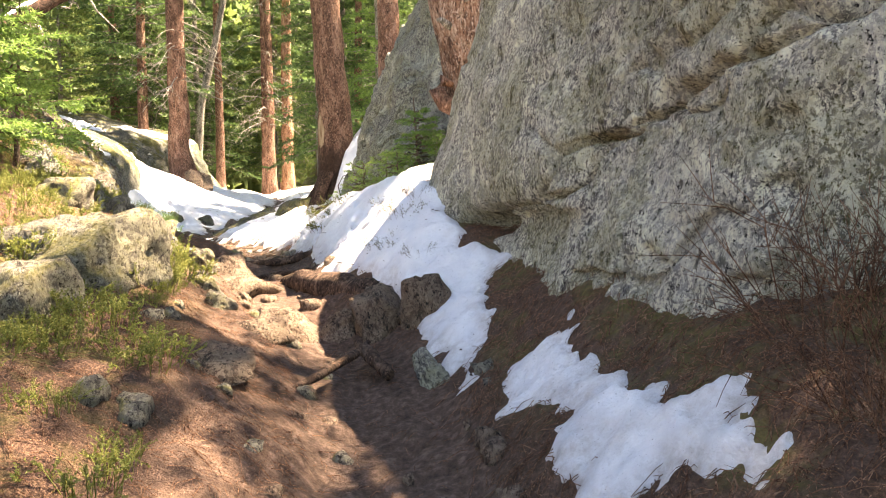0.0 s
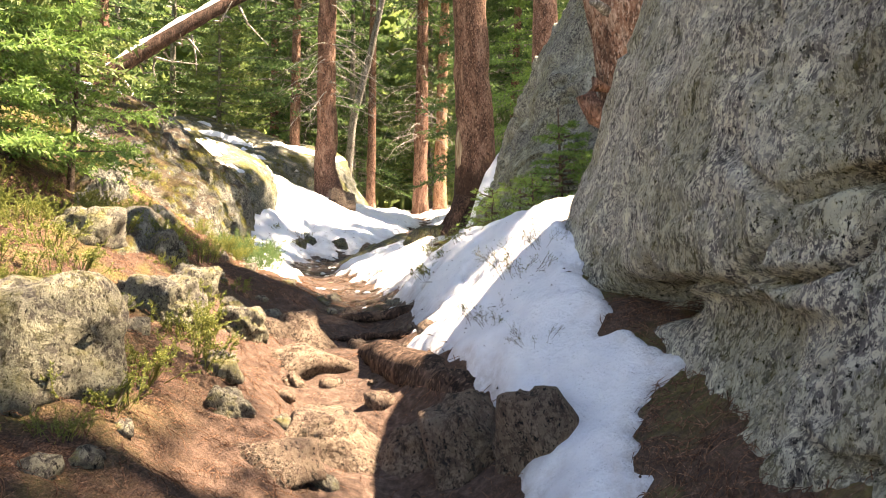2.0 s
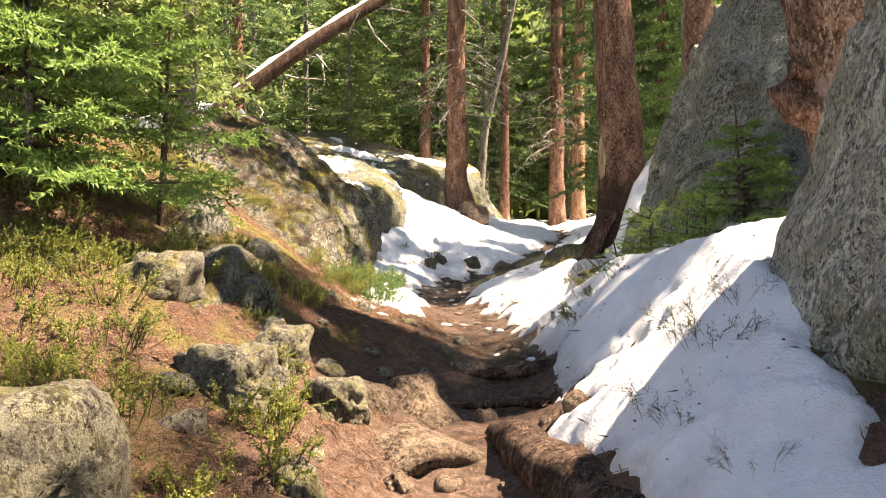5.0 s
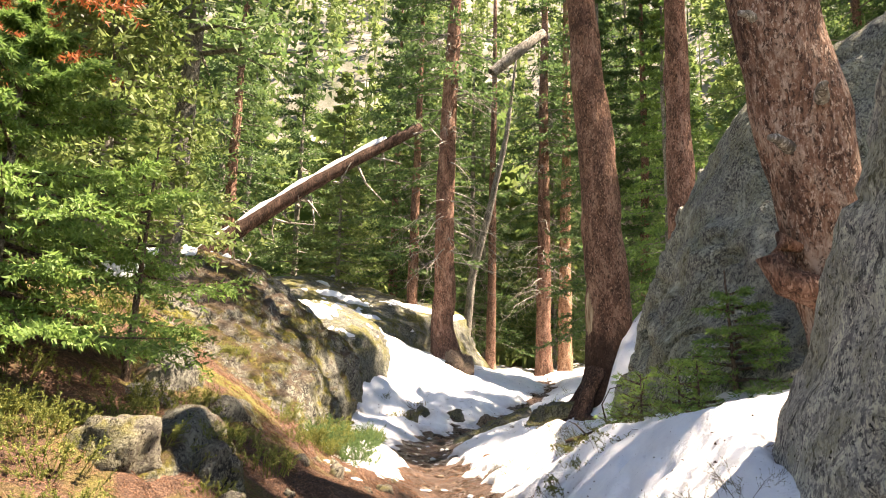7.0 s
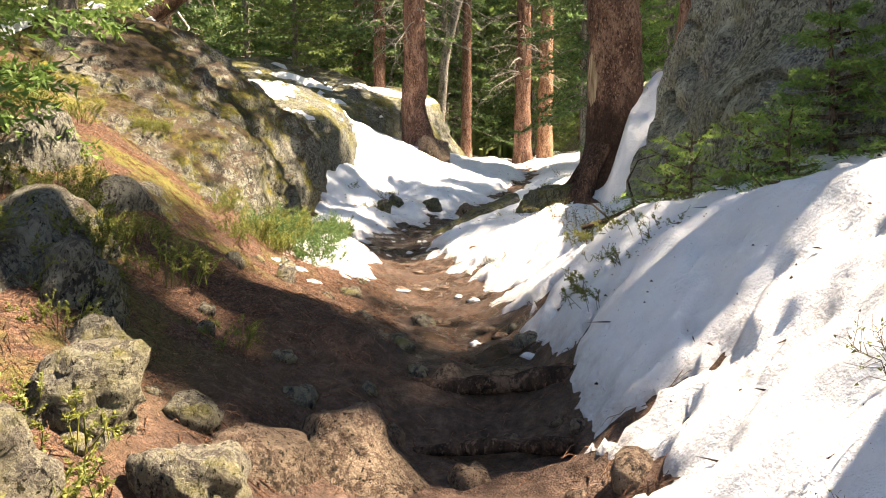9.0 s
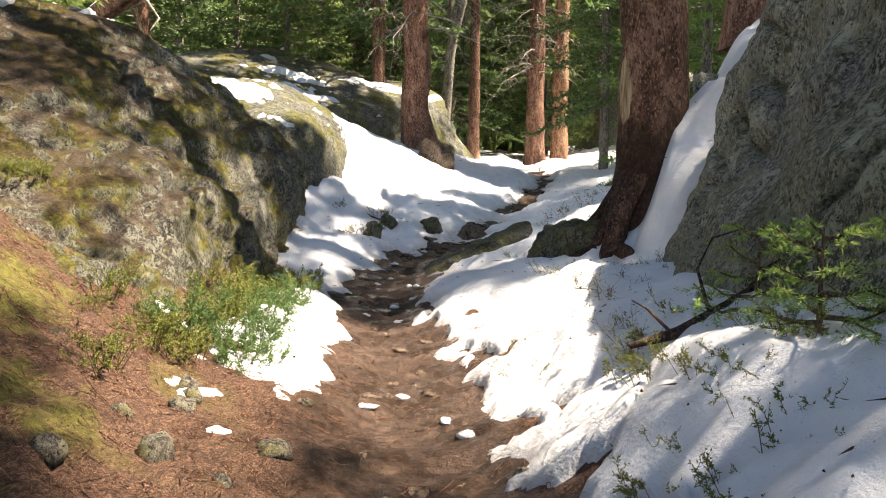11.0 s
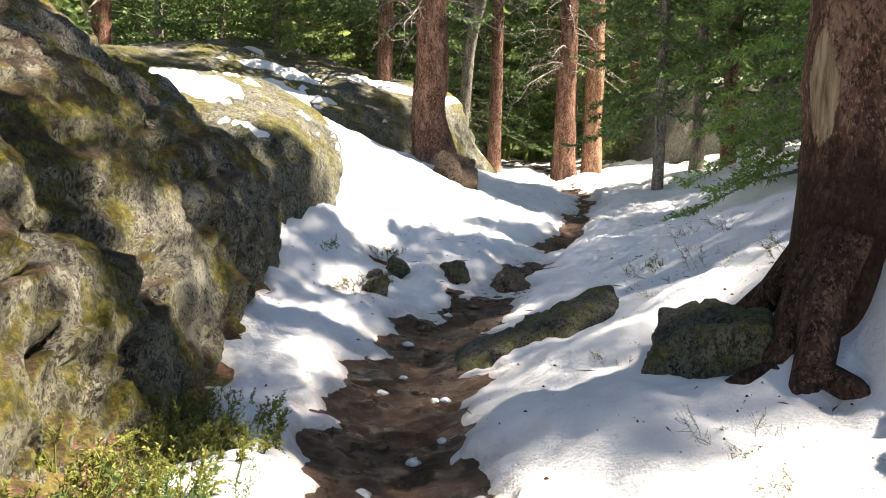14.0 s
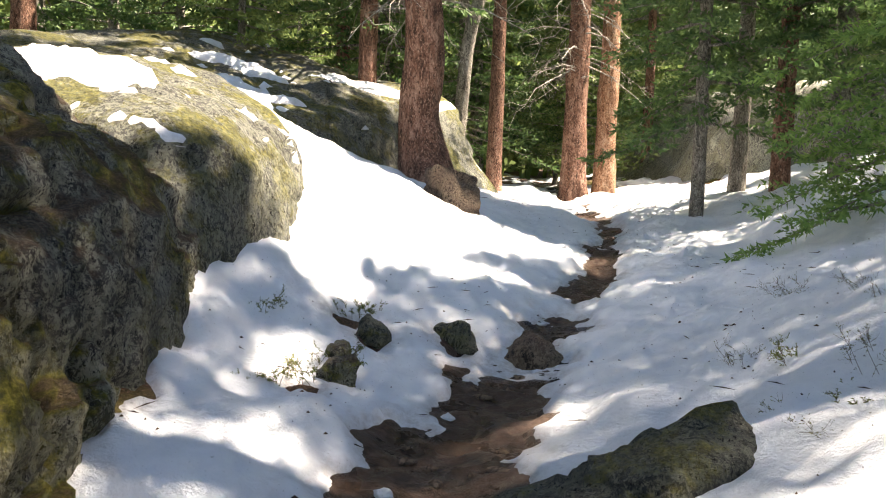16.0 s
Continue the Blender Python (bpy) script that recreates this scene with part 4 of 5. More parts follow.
tree("spruce_tree", "grey spruce standing on the snowy outcrop", -7.0, 11.25, straight(13, 0.02, 0, 8, 0.03, 10), taper(0.14, 0.03), BARK_GREY, TALL[0][0], TALL[0][1], None, seed=13.0, turn=80, z=3.45)

for k, (way, thick_) in enumerate((
        ([(-2.06, 14.40, 2.65), (-2.22, 14.28, 2.38), (-2.32, 14.12, 2.10), (-2.40, 13.98, 1.88), (-2.46, 13.86, 1.66)], (0.19, 0.16, 0.12, 0.09, 0.06)),
        ([(-2.10, 14.16, 2.50), (-2.22, 14.00, 2.24), (-2.26, 13.86, 2.02), (-2.30, 13.74, 1.84), (-2.30, 13.64, 1.68)], (0.14, 0.11, 0.09, 0.08, 0.05)),
        ([(-2.44, 13.92, 1.86), (-2.58, 13.84, 1.80), (-2.70, 13.74, 1.74), (-2.84, 13.68, 1.66)], (0.07, 0.06, 0.045, 0.03)),
        ([(-2.26, 13.74, 1.92), (-2.12, 13.62, 1.88), (-2.00, 13.54, 1.80), (-1.92, 13.44, 1.68)], (0.06, 0.06, 0.05, 0.03)),
        ([(-2.20, 14.45, 2.50), (-2.42, 14.48, 2.20), (-2.58, 14.56, 2.00), (-2.74, 14.66, 1.84)], (0.15, 0.11, 0.08, 0.05)))):
    h = Heap().limb(np.array(way), np.array(thick_), 12, 0.35, k * 3.0, 9.0)
    tagged(new("tree_root", h.mesh("tree_root", BARK_WET_BACKLIT)), "dark wet root of the spruce showing through the snow", "root", "roots of the spruce")

tree("spruce_tree", "spruce with low drooping boughs on the snowy bank", -1.75, 20.7, straight(9, 0, 0, 8, 0.03, 21), taper(0.10, 0.02), BARK_GREY, DROOP[0], DROOP[1], None, seed=14.0, turn=30)

# the wood behind: nearer trees one by one, the deep wood as one stand
rng = random.Random(11)
spots = [(-9.6, 24.5), (-10.5, 27.5), (-9.2, 31), (-7.8, 34), (-5.2, 33.5), (-10.8, 33), (-12.5, 29), (-12.0, 24.0), (-14.5, 26), (-11.2, 15.2), (-9.8, 13.2), (-13.2, 17.5), (-13.8, 21.5), (-15.8, 19), (-16.2, 23.5),
         (-6.9, 10.2), (-10.8, 11.2), (-8.4, 6.4), (-12.6, 13.6), (-11.8, 8.0), (-17, 14), (9.0, 27.0), (1.2, 21.2), (-0.2, 22.8), (3.2, 24), (-7.2, 31.5), (-18, 28), (-13, 37), (-8.5, 40), (-4.5, 43), (-10.5, 45), (-16.5, 33), (-19, 20), (-6, 38)]
thick_spots = [(-10.3, 26.2), (-9.4, 29.2), (-7.4, 33.0), (-4.6, 34.5), (-2.2, 33.0), (-8.2, 36.5)]
stock = [(TALL, BARK, 0.19), (LOW, BARK_GREY, 0.16), (YOUNG, BARK_GREY, 0.08)]
for k, (x, y) in enumerate(spots):
    kind = stock[(0, 2, 1, 2, 0, 2)[k % 6]]
    if y < 20 and x < -7:
        kind = stock[(2, 2, 1)[k % 3]]
    crown, boughs = kind[0][k % len(kind[0])]
    h = 15 if kind is stock[0] else (12 if kind is stock[1] else 7.5)
    young = kind is stock[2]
    tree("spruce_tree", "young sunlit spruce with light green needles" if young else "tall dark green spruce in the wood behind the trail", x + rng.uniform(-.4, .4), y + rng.uniform(-.4, .4), straight(h, rng.uniform(-.01, .01), 0, 6, 0.03, k), taper(kind[2] * rng.uniform(0.8, 1.2), 0.02, 6), kind[1],
         crown, boughs, None, seed=k * 1.7, sides=10, turn=rng.uniform(0, 360), group="spruces of the wood")
for k, (x, y) in enumerate(thick_spots):
    tree("spruce_tree", "dense dark green spruce with boughs down to the ground", x, y, straight(12, 0, 0, 6, 0.03, 60 + k), taper(0.16, 0.02, 6), BARK_GREY, LOW[k % 2][0], LOW[k % 2][1], None, seed=k * 1.3, sides=10, turn=k * 83, group="spruces of the wood")
# spruces added out of view above the boulders; their thin crowns dapple the trail
SPARSE = [crown_mesh("crown", 140 + k, 19, 7.0, 2.3, 90, 15, 8, 0.16, 0.03, NEEDLE, 0.42, BARK_GREY, 0.45, 0.6) for k in range(2)]
for k, (x, y) in enumerate([(4.9, 8.2), (6.4, 13.2), (5.2, 6.0), (4.0, 12.1), (12.5, 4.2), (7.0, 19.0), (6.4, 1.5), (9.0, -2.5), (4.8, -3.0), (8.6, 22.5), (4.9, 18.4), (3.0, 19.5), (4.3, 21.5), (3.2, 27.5), (5.0, 30.5), (4.5, 25.0), (5.7, 4.7)]):
    crown, boughs = SPARSE[k % 2]
    if y > 20 or y == 4.7:
        crown, boughs = (TALL + HIGH + GIANT)[k % 7]
    tree("spruce_tree", "tall spruce added out of view to shade the trail", x, y, straight(20, 0, 0, 6, 0.03, k), taper(0.22, 0.02, 6), BARK, crown, boughs, None, seed=k * 2.3, sides=10, turn=77 * k, group="spruces above the boulders")


def far_woods():
    rng = np.random.default_rng(5)
    heap = Heap()
    for k in range(2000):
        a = rng.uniform(-1.25, 1.25)
        r = 36 + 150 * rng.random() ** 1.3
        x, y = -4 + r * math.sin(a), 6 + r * math.cos(a)
        h = rng.uniform(7, 15)
        z = float(ground_z(x, y))
        w = h * rng.uniform(0.11, 0.17)
        n = 46 if r < 90 else 26
        q = rng.random(n) ** 0.8
        az_ = rng.uniform(0, 6.283, n)
        rr = w * (1 - q) ** 0.8 + 0.1
        a0 = np.stack([x + 0 * q, y + 0 * q, z + h * (0.08 + 0.92 * q)], 1)
        b0 = a0 + np.stack([np.cos(az_) * rr, np.sin(az_) * rr, -0.25 * rr], 1)
        v, f = needles(rng, a0, b0, 3, 0.16 * h * 0.6, 0.05 * h * 0.6, 0.8, 0.15)
        heap.add(v, f)
        heap.limb([(x, y, z - .3), (x, y, z + h * 0.5), (x, y, z + h)], [0.012 * h, 0.008 * h, 0.02], 4)
    return heap.mesh("far_woods", NEEDLE_SUNLIT, False)


tagged(new("far_woods", far_woods()), "distant stand of sunlit light green spruces climbing the mountainside", "trees", kind="stuff")

# the leaning snowy log over the outcrop
log = new("fallen_log")
lo, hi = np.array([-13.0, 16.4, 3.7]), np.array([-8.1, 21.4, 9.2])
s = np.linspace(0, 1, 24)[:, None]
lline = lo * (1 - s) + hi * s + np.array([0, 0, 0.3]) * np.sin(s * 3.1)
h = Heap().limb(lline, np.linspace(0.22, 0.13, 24), 12, 0.1, 3.0)
# the bark colour is darkened all round for the log's backlit underside
part("trunk", h.mesh("trunk", BARK_WET_BACKLIT), log)
rng2 = np.random.default_rng(3)
h = Heap()
for k in range(22):
    p = lo + (hi - lo) * rng2.uniform(0.3, 1.0)
    w = rng2.normal(size=3) + np.array([0.3, 0, -0.5])
    L = rng2.uniform(0.4, 1.6)
    h.limb([p, p + unit(w) * L * 0.5, p + unit(w + rng2.normal(size=3) * 0.4) * L], [0.04, 0.025, 0.008], 4)
tagged(part("broken_branch_wood", h.mesh("broken_branch_wood", DEADWOOD), log), kind="stuff")
h = Heap().limb(lline[:21] + np.array([-0.04, -0.02, 0.15]), 0.085 + 0.03 * np.sin(np.arange(21) * 2.1), 8, 0.3, 9.0, 3.0)
part("snow_cover", h.mesh("snow_cover", SNOW), log, "thin white snow along the upper side")
tagged(log, "leaning fallen trunk with snow on its upper side", "fallen log")

h = Heap().limb([(-6.6, 22.9, 11.2), (-6.0, 23.3, 11.9), (-5.3, 23.7, 12.6)], [0.14, 0.16, 0.12], 10, 0.15, 2.0)
tagged(new("broken_trunk", h.mesh("broken_trunk", BARK_GREY)), "broken grey trunk caught among the branches", "fallen log")

# the burl on the leaning pine, and stubs of its broken branches
h = Heap().limb([(0.38, 9.0, 2.83), (0.2, 8.92, 2.81), (0.03, 8.88, 2.88), (-0.05, 8.88, 3.03), (0.02, 8.9, 3.15), (0.13, 8.95, 3.10)], [0.12, 0.115, 0.105, 0.09, 0.07, 0.035], 14, 0.14, 2.0, 7.0)
at_pine = Matrix.Translation((-0.42, -9.2, -1.75))
part("burl", h.mesh("burl", BARK), pine, "curled dark woody burl at the trunk's foot", at_pine)
for way in ([(0.10, 8.90, 3.75), (0.02, 8.76, 3.78), (-0.02, 8.70, 3.77)], [(0.30, 8.86, 4.05), (0.30, 8.72, 4.08), (0.31, 8.66, 4.07)], [(0.0, 8.88, 4.6), (-0.10, 8.78, 4.66), (-0.16, 8.74, 4.66)]):
    part("branch_stub", Heap().limb(way, [0.045, 0.03, 0.02], 9, 0.2, way[0][2], 9.0).mesh("branch_stub", DEADWOOD), pine, "short pale broken stub", at_pine)

# near conifers: the fir on the bank, the saplings, the dead red spruce
fir_c, fir_b = crown_mesh("crown", 101, 2.3, 0.15, 1.7, 70, 34, 30, 0.055, 0.008, NEEDLE_FRESH, 0.22, TWIG, 0.05)
tree("fir_tree", "young fir with fresh bright green needles on the bank", -4.75, 7.2, straight(2.2, 0, 0, 6), taper(0.04, 0.01, 6), BARK_GREY, fir_c, fir_b, seed=2, sides=10)
red_c, red_b = crown_mesh("crown", 103, 7, 2.0, 1.5, 70, 18, 18, 0.09, 0.011, NEEDLE_DEAD, 0.3, TWIG, 0.1)
tree("dead_spruce_tree", "dead spruce with rust-red needles behind the fir", -6.7, 8.0, straight(7, 0, 0, 6), taper(0.13, 0.02, 6), BARK_GREY, red_c, red_b, seed=3, sides=10)
sap_c, sap_b = crown_mesh("crown", 104, 1.9, 0.7, 0.42, 26, 8, 18, 0.04, 0.005, NEEDLE_FRESH, 0.2, TWIG, 0.2)
tree("sapling", "thin dark spruce sapling on the bank", -4.3, 7.95, straight(1.75, 0.06, 0, 6), taper(0.03, 0.006, 6), TWIG, sap_c, sap_b, seed=4, sides=8)
small_c, small_b = crown_mesh("crown", 105, 0.95, 0.03, 0.55, 40, 12, 22, 0.04, 0.0045, NEEDLE_FRESH, 0.3, TWIG, 0.25, 0.45)
small_f, small_g = crown_mesh("crown", 106, 0.50, 0.03, 0.40, 15, 7, 20, 0.032, 0.0028, NEEDLE_PALE, 0.0, TWIG, 0.0, 0.5)
tree("fir_sapling", "small fir with drooping dark green boughs against the boulder", -0.3, 9.75, straight(1.1, -0.05, 0, 5), taper(0.025, 0.006, 5), TWIG, small_c, small_b, seed=5, sides=8)
for k, (x, y) in enumerate([(-1.02, 10.0), (-0.72, 9.85), (-1.2, 10.7), (-0.55, 9.4)]):
    tree("fir_sapling", "low fir seedling with light green needles in the snow", x, y, straight(0.5, 0, 0, 4), taper(0.015, 0.004, 4), TWIG, small_f, small_g, seed=6 + k, sides=6, turn=k * 100, group="seedlings in the snow")


# ---- stones and logs beside the trail ----
stone("rock", "large rounded pale rock with moss set in the bank", -2.36, 4.92, 0.60, 0.55, 0.38, 20, ROCK_PALE, 0.70, 1, (0, 6), 5)
stone("rock", "small pale rock at the trail's edge", -1.62, 5.75, 0.13, 0.11, 0.10, -20, ROCK_PALE, 0.45, 2, (0, 8))
stone("rock", "low mossy rock on the bank", -2.15, 4.2, 0.32, 0.28, 0.2, 40, ROCK_PALE, 0.6, 3)
stone("rock", "low brown rock at the trail's edge", -1.2, 4.3, 0.24, 0.18, 0.09, 10, ROCK_TRAIL, 0.58, 4)
stone("rock", "broad rounded brown stone bulging out of the trail", -1.28, 6.1, 0.27, 0.32, 0.17, 15, ROCK_TRAIL, 0.55, 5, (0, 0), 5)
stone("rock", "flat brown stone lying in the trail", -1.32, 5.5, 0.30, 0.17, 0.09, 12, ROCK_TRAIL, 0.55, 25)
stone("rock", "upright brown stone at the trail's edge", -0.80, 6.08, 0.13, 0.15, 0.13, 60, ROCK_TRAIL, 0.5, 6)
stone("rock", "small orange stone in the trail", -1.7, 6.68, 0.08, 0.07, 0.06, 30, ROCK_TRAIL, 0.4, 26)
stone("rock", "angular grey rock below the snow", -0.46, 5.88, 0.20, 0.16, 0.25, 30, ROCK_TRAIL, 0.36, 7, (0, -15))
stone("rock", "angular grey rock half covered by snow", -0.11, 5.78, 0.23, 0.18, 0.28, -10, ROCK_TRAIL, 0.44, 8, (10, 0))
stone("rock", "leaning grey slab at the trail's edge", -0.08, 4.82, 0.11, 0.06, 0.19, -30, ROCK_DARK, 0.4, 9, (0, -25))
stone("rock", "pale white rock on the mossy bank", -3.3, 6.88, 0.28, 0.20, 0.17, 10, ROCK_PALE, 0.4, 10, (0, 5))
stone("rock", "grey mossy rock standing out of the bank", -2.40, 6.4, 0.23, 0.19, 0.23, 35, ROCK_PALE, 0.5, 11, (15, 0), 5)
stone("rock", "pale rock above the trail", -2.52, 6.9, 0.16, 0.15, 0.16, 75, ROCK_PALE, 0.42, 12)
stone("rock", "pale broken rock in the dark soil above the trail", -2.14, 6.9, 0.15, 0.12, 0.13, 50, ROCK_PALE, 0.42, 27)
stone("rock", "rounded tan stone beside the trail's step", -2.08, 7.62, 0.20, 0.17, 0.15, 30, ROCK_TRAIL, 0.4, 13)
stone("rock", "flat tan slab in the trail", -1.85, 7.05, 0.36, 0.32, 0.10, 20, ROCK_TRAIL, 0.66, 14)
stone("rock", "flat tan slab in the trail", -2.25, 7.3, 0.24, 0.20, 0.10, 70, ROCK_TRAIL, 0.58, 15)
stone("rock", "small pale rock on the bank", -2.75, 7.2, 0.12, 0.11, 0.10, 70, ROCK_PALE, 0.4, 16)
stone("rock", "small pale rock in the litter", -1.85, 6.05, 0.10, 0.09, 0.09, 20, ROCK_PALE, 0.4, 17)
boulder("rock", "long wedge of mossy grey rock lying along the trail", (-3.93, 15.36, 1.5), [
    ((-3.40, 15.78, 1.7), (0.84, 0.50, 0.12)), ((-4.56, 14.98, 1.4), (-0.84, -0.50, 0.25)), ((-3.75, 15.14, 1.6), (0.50, -0.85, 0.22)), ((-4.15, 15.62, 1.6), (-0.5, 0.85, 0.35)), ((-3.75, 15.45, 1.92), (-0.40, -0.26, 1)), ((-4, 15.3, 1.1), (0, 0, -1)), ((-3.6, 15.4, 1.93), (0.3, -0.4, 1)), ((-4.3, 14.95, 1.62), (0.1, -0.7, 0.8))],
    ROCK_WET, 5, 0.06, 2.6, 22, 18.0, category="rock")
boulder("rock", "square dark rock at the roots of the spruce", (-2.78, 14.3, 1.75), [
    ((-3.10, 14.3, 1.8), (-1, -0.1, 0.1)), ((-2.8, 13.98, 1.8), (-0.1, -1, 0.14)), ((-2.40, 14.3, 1.8), (1, 0, 0.2)), ((-2.8, 14.7, 1.8), (0, 1, 0.2)), ((-2.8, 14.3, 2.08), (-0.1, -0.08, 1)), ((-2.8, 14.3, 1.3), (0, 0, -1)), ((-3.0, 14.1, 2.0), (-0.6, -0.5, 1))],
    ROCK_WET, 5, 0.06, 2.6, 20, 19.0, category="rock")
stone("rock", "dark stone showing through the snow", -6.02, 17.25, 0.19, 0.15, 0.13, 0, ROCK_WET, 0.5, 20, (12, 10))
stone("rock", "dark stone showing through the snow", -5.55, 17.75, 0.25, 0.11, 0.10, -20, ROCK_WET, 0.45, 21, (0, 8))
stone("rock", "brown stone forming a step in the trail", -4.95, 17.95, 0.26, 0.18, 0.14, 10, ROCK_TRAIL, 0.5, 22)
stone("rock", "rounded reddish rock against the foot of the spruce", -6.95, 21.6, 0.4, 0.36, 0.36, 30, ROCK_TRAIL, 0.3, 23, (0, 0), 5)
stone("rock", "grey rock on the snowy bank", -1.55, 16.3, 0.22, 0.2, 0.22, 0, ROCK_DARK, 0.3, 24)


def log_piece(name, label, pts, radii, material, seed=0.0, sides=14, rough=0.16, category="log"):
    h = Heap()
    p = np.asarray(pts, float)
    run = np.linspace(0, len(p) - 1, 26)
    fine = np.stack([np.interp(run, range(len(p)), p[:, k]) for k in range(3)], 1)
    rad = np.interp(run, range(len(p)), radii)
    h.limb(fine, rad, sides, rough, seed, 7.0)
    return tagged(new(name, h.mesh(name, material)), label, category)


log_piece("log", "dark rotten log edging the trail under the snow", [(-1.5, 7.5, 1.0), (-1.28, 7.22, 1.01), (-0.9, 6.8, 0.98), (-0.5, 6.38, 0.94), (-0.38, 6.22, 0.92)], [0.07, 0.13, 0.14, 0.13, 0.07], LOGWOOD, 1.0, 26, 0.22)
log_piece("log", "dark wet log laid across the trail as a step", [(-2.25, 8.42, 1.13), (-1.8, 8.5, 1.16), (-1.35, 8.6, 1.22), (-1.0, 8.68, 1.3)], [0.03, 0.045, 0.055, 0.045], LOGWOOD, 2.0, 16, 0.45)
log_piece("root", "dark wet root crossing the trail as a step", [(-1.95, 7.95, 1.02), (-1.65, 8.02, 1.06), (-1.35, 8.05, 1.08)], [0.02, 0.035, 0.035], LOGWOOD, 3.0, 12, 0.3, "root")
log_piece("stick", "dark crooked stick lying on the trail", [(-0.98, 4.55, 0.52), (-0.75, 4.75, 0.62), (-0.55, 5.1, 0.7), (-0.5, 5.3, 0.74)], [0.015, 0.025, 0.025, 0.015], LOGWOOD, 5.0, 8, 0.2, "stick")
log_piece("root", "thick brown root lying bare on the trail", [(-0.60, 5.45, 0.72), (-0.52, 5.2, 0.70), (-0.42, 5.0, 0.66), (-0.33, 4.85, 0.60)], [0.03, 0.045, 0.05, 0.035], LOGWOOD, 6.0, 12, 0.3, "root")
branch = new("fallen_branch")
h = Heap().limb([(-1.72, 10.40, 1.78), (-1.52, 10.48, 1.84), (-1.32, 10.70, 1.93), (-1.16, 10.95, 2.02), (-1.06, 11.12, 2.10)], [0.014, 0.028, 0.034, 0.026, 0.012], 10, 0.25, 4.0, 9.0)
part("stem", h.mesh("stem", LOGWOOD), branch)
for way in ([(-1.40, 10.62, 1.92), (-1.46, 10.72, 2.10), (-1.40, 10.80, 2.24), (-1.28, 10.84, 2.28)], [(-1.26, 10.80, 1.98), (-1.16, 10.74, 2.12), (-1.04, 10.78, 2.20)], [(-1.55, 10.47, 1.84), (-1.66, 10.52, 1.93), (-1.74, 10.62, 1.95)]):
    part("twig", Heap().limb(way, np.linspace(0.009, 0.003, len(way)), 6).mesh("twig", LOGWOOD), branch)
tagged(branch, "dark dead branch with curled twigs lying on the snow", "branch")
stone("rock", "small mossy rock showing through the snow", -5.86, 16.38, 0.13, 0.11, 0.13, 20, ROCK_BLUFF, 0.3, 28)
stone("rock", "small mossy rock showing through the snow", -5.98, 16.62, 0.10, 0.09, 0.11, 70, ROCK_BLUFF, 0.3, 29)
log_piece("stub", "short dark wooden stub sticking out of the snow", [(-2.99, 13.28, 1.35), (-2.99, 13.28, 1.48), (-3.0, 13.28, 1.62)], [0.03, 0.028, 0.02], LOGWOOD, 7.0, 8, 0.2, "stick")


for k in range(110):
    rs = random.Random(300 + k)
    if k % 3:
        y = rs.uniform(3.2, 10.5)
        x = float(trail_x(y)) + rs.choice((-1, -1, -1, 1)) * rs.uniform(0.15, 1.5)
    else:
        y = rs.uniform(3.0, 9.0)
        x = float(trail_x(y)) + rs.uniform(-0.5, 0.5)
    if snow_mask(np.array([x]), np.array([y]))[0] > 0.02 or x > 0.4:
        continue
    r = rs.uniform(0.025, 0.085)
    stone("stone", "small brown stone half sunk in the trail's dirt" if k % 3 == 0 else "small pale stone in the needle litter", x, y, r * rs.uniform(0.9, 1.5), r, r * 0.75, rs.uniform(0, 360), ROCK_TRAIL if k % 3 == 0 else ROCK_PALE, 0.45, 400 + k, (0, 0), 2, None, "small stones by the trail")


for k in range(70):
    rs = random.Random(900 + k)
    y = rs.uniform(9.0, 19.0)
    x = float(trail_x(y)) + rs.uniform(-0.32, 0.32)
    r = rs.uniform(0.02, 0.07)
    icy = k % 3 == 0
    stone("ice_lump" if icy else "stone", "dirty lump of ice frozen to the trail" if icy else "small wet stone half sunk in the muddy trail", x, y, r * rs.uniform(1.0, 1.9), r, r * 0.28, rs.uniform(0, 360), SNOW if icy else ROCK_TRAIL, 0.5, 900 + k, (0, 0), 2, None, "ice lumps on the trail" if icy else "wet stones in the trail")


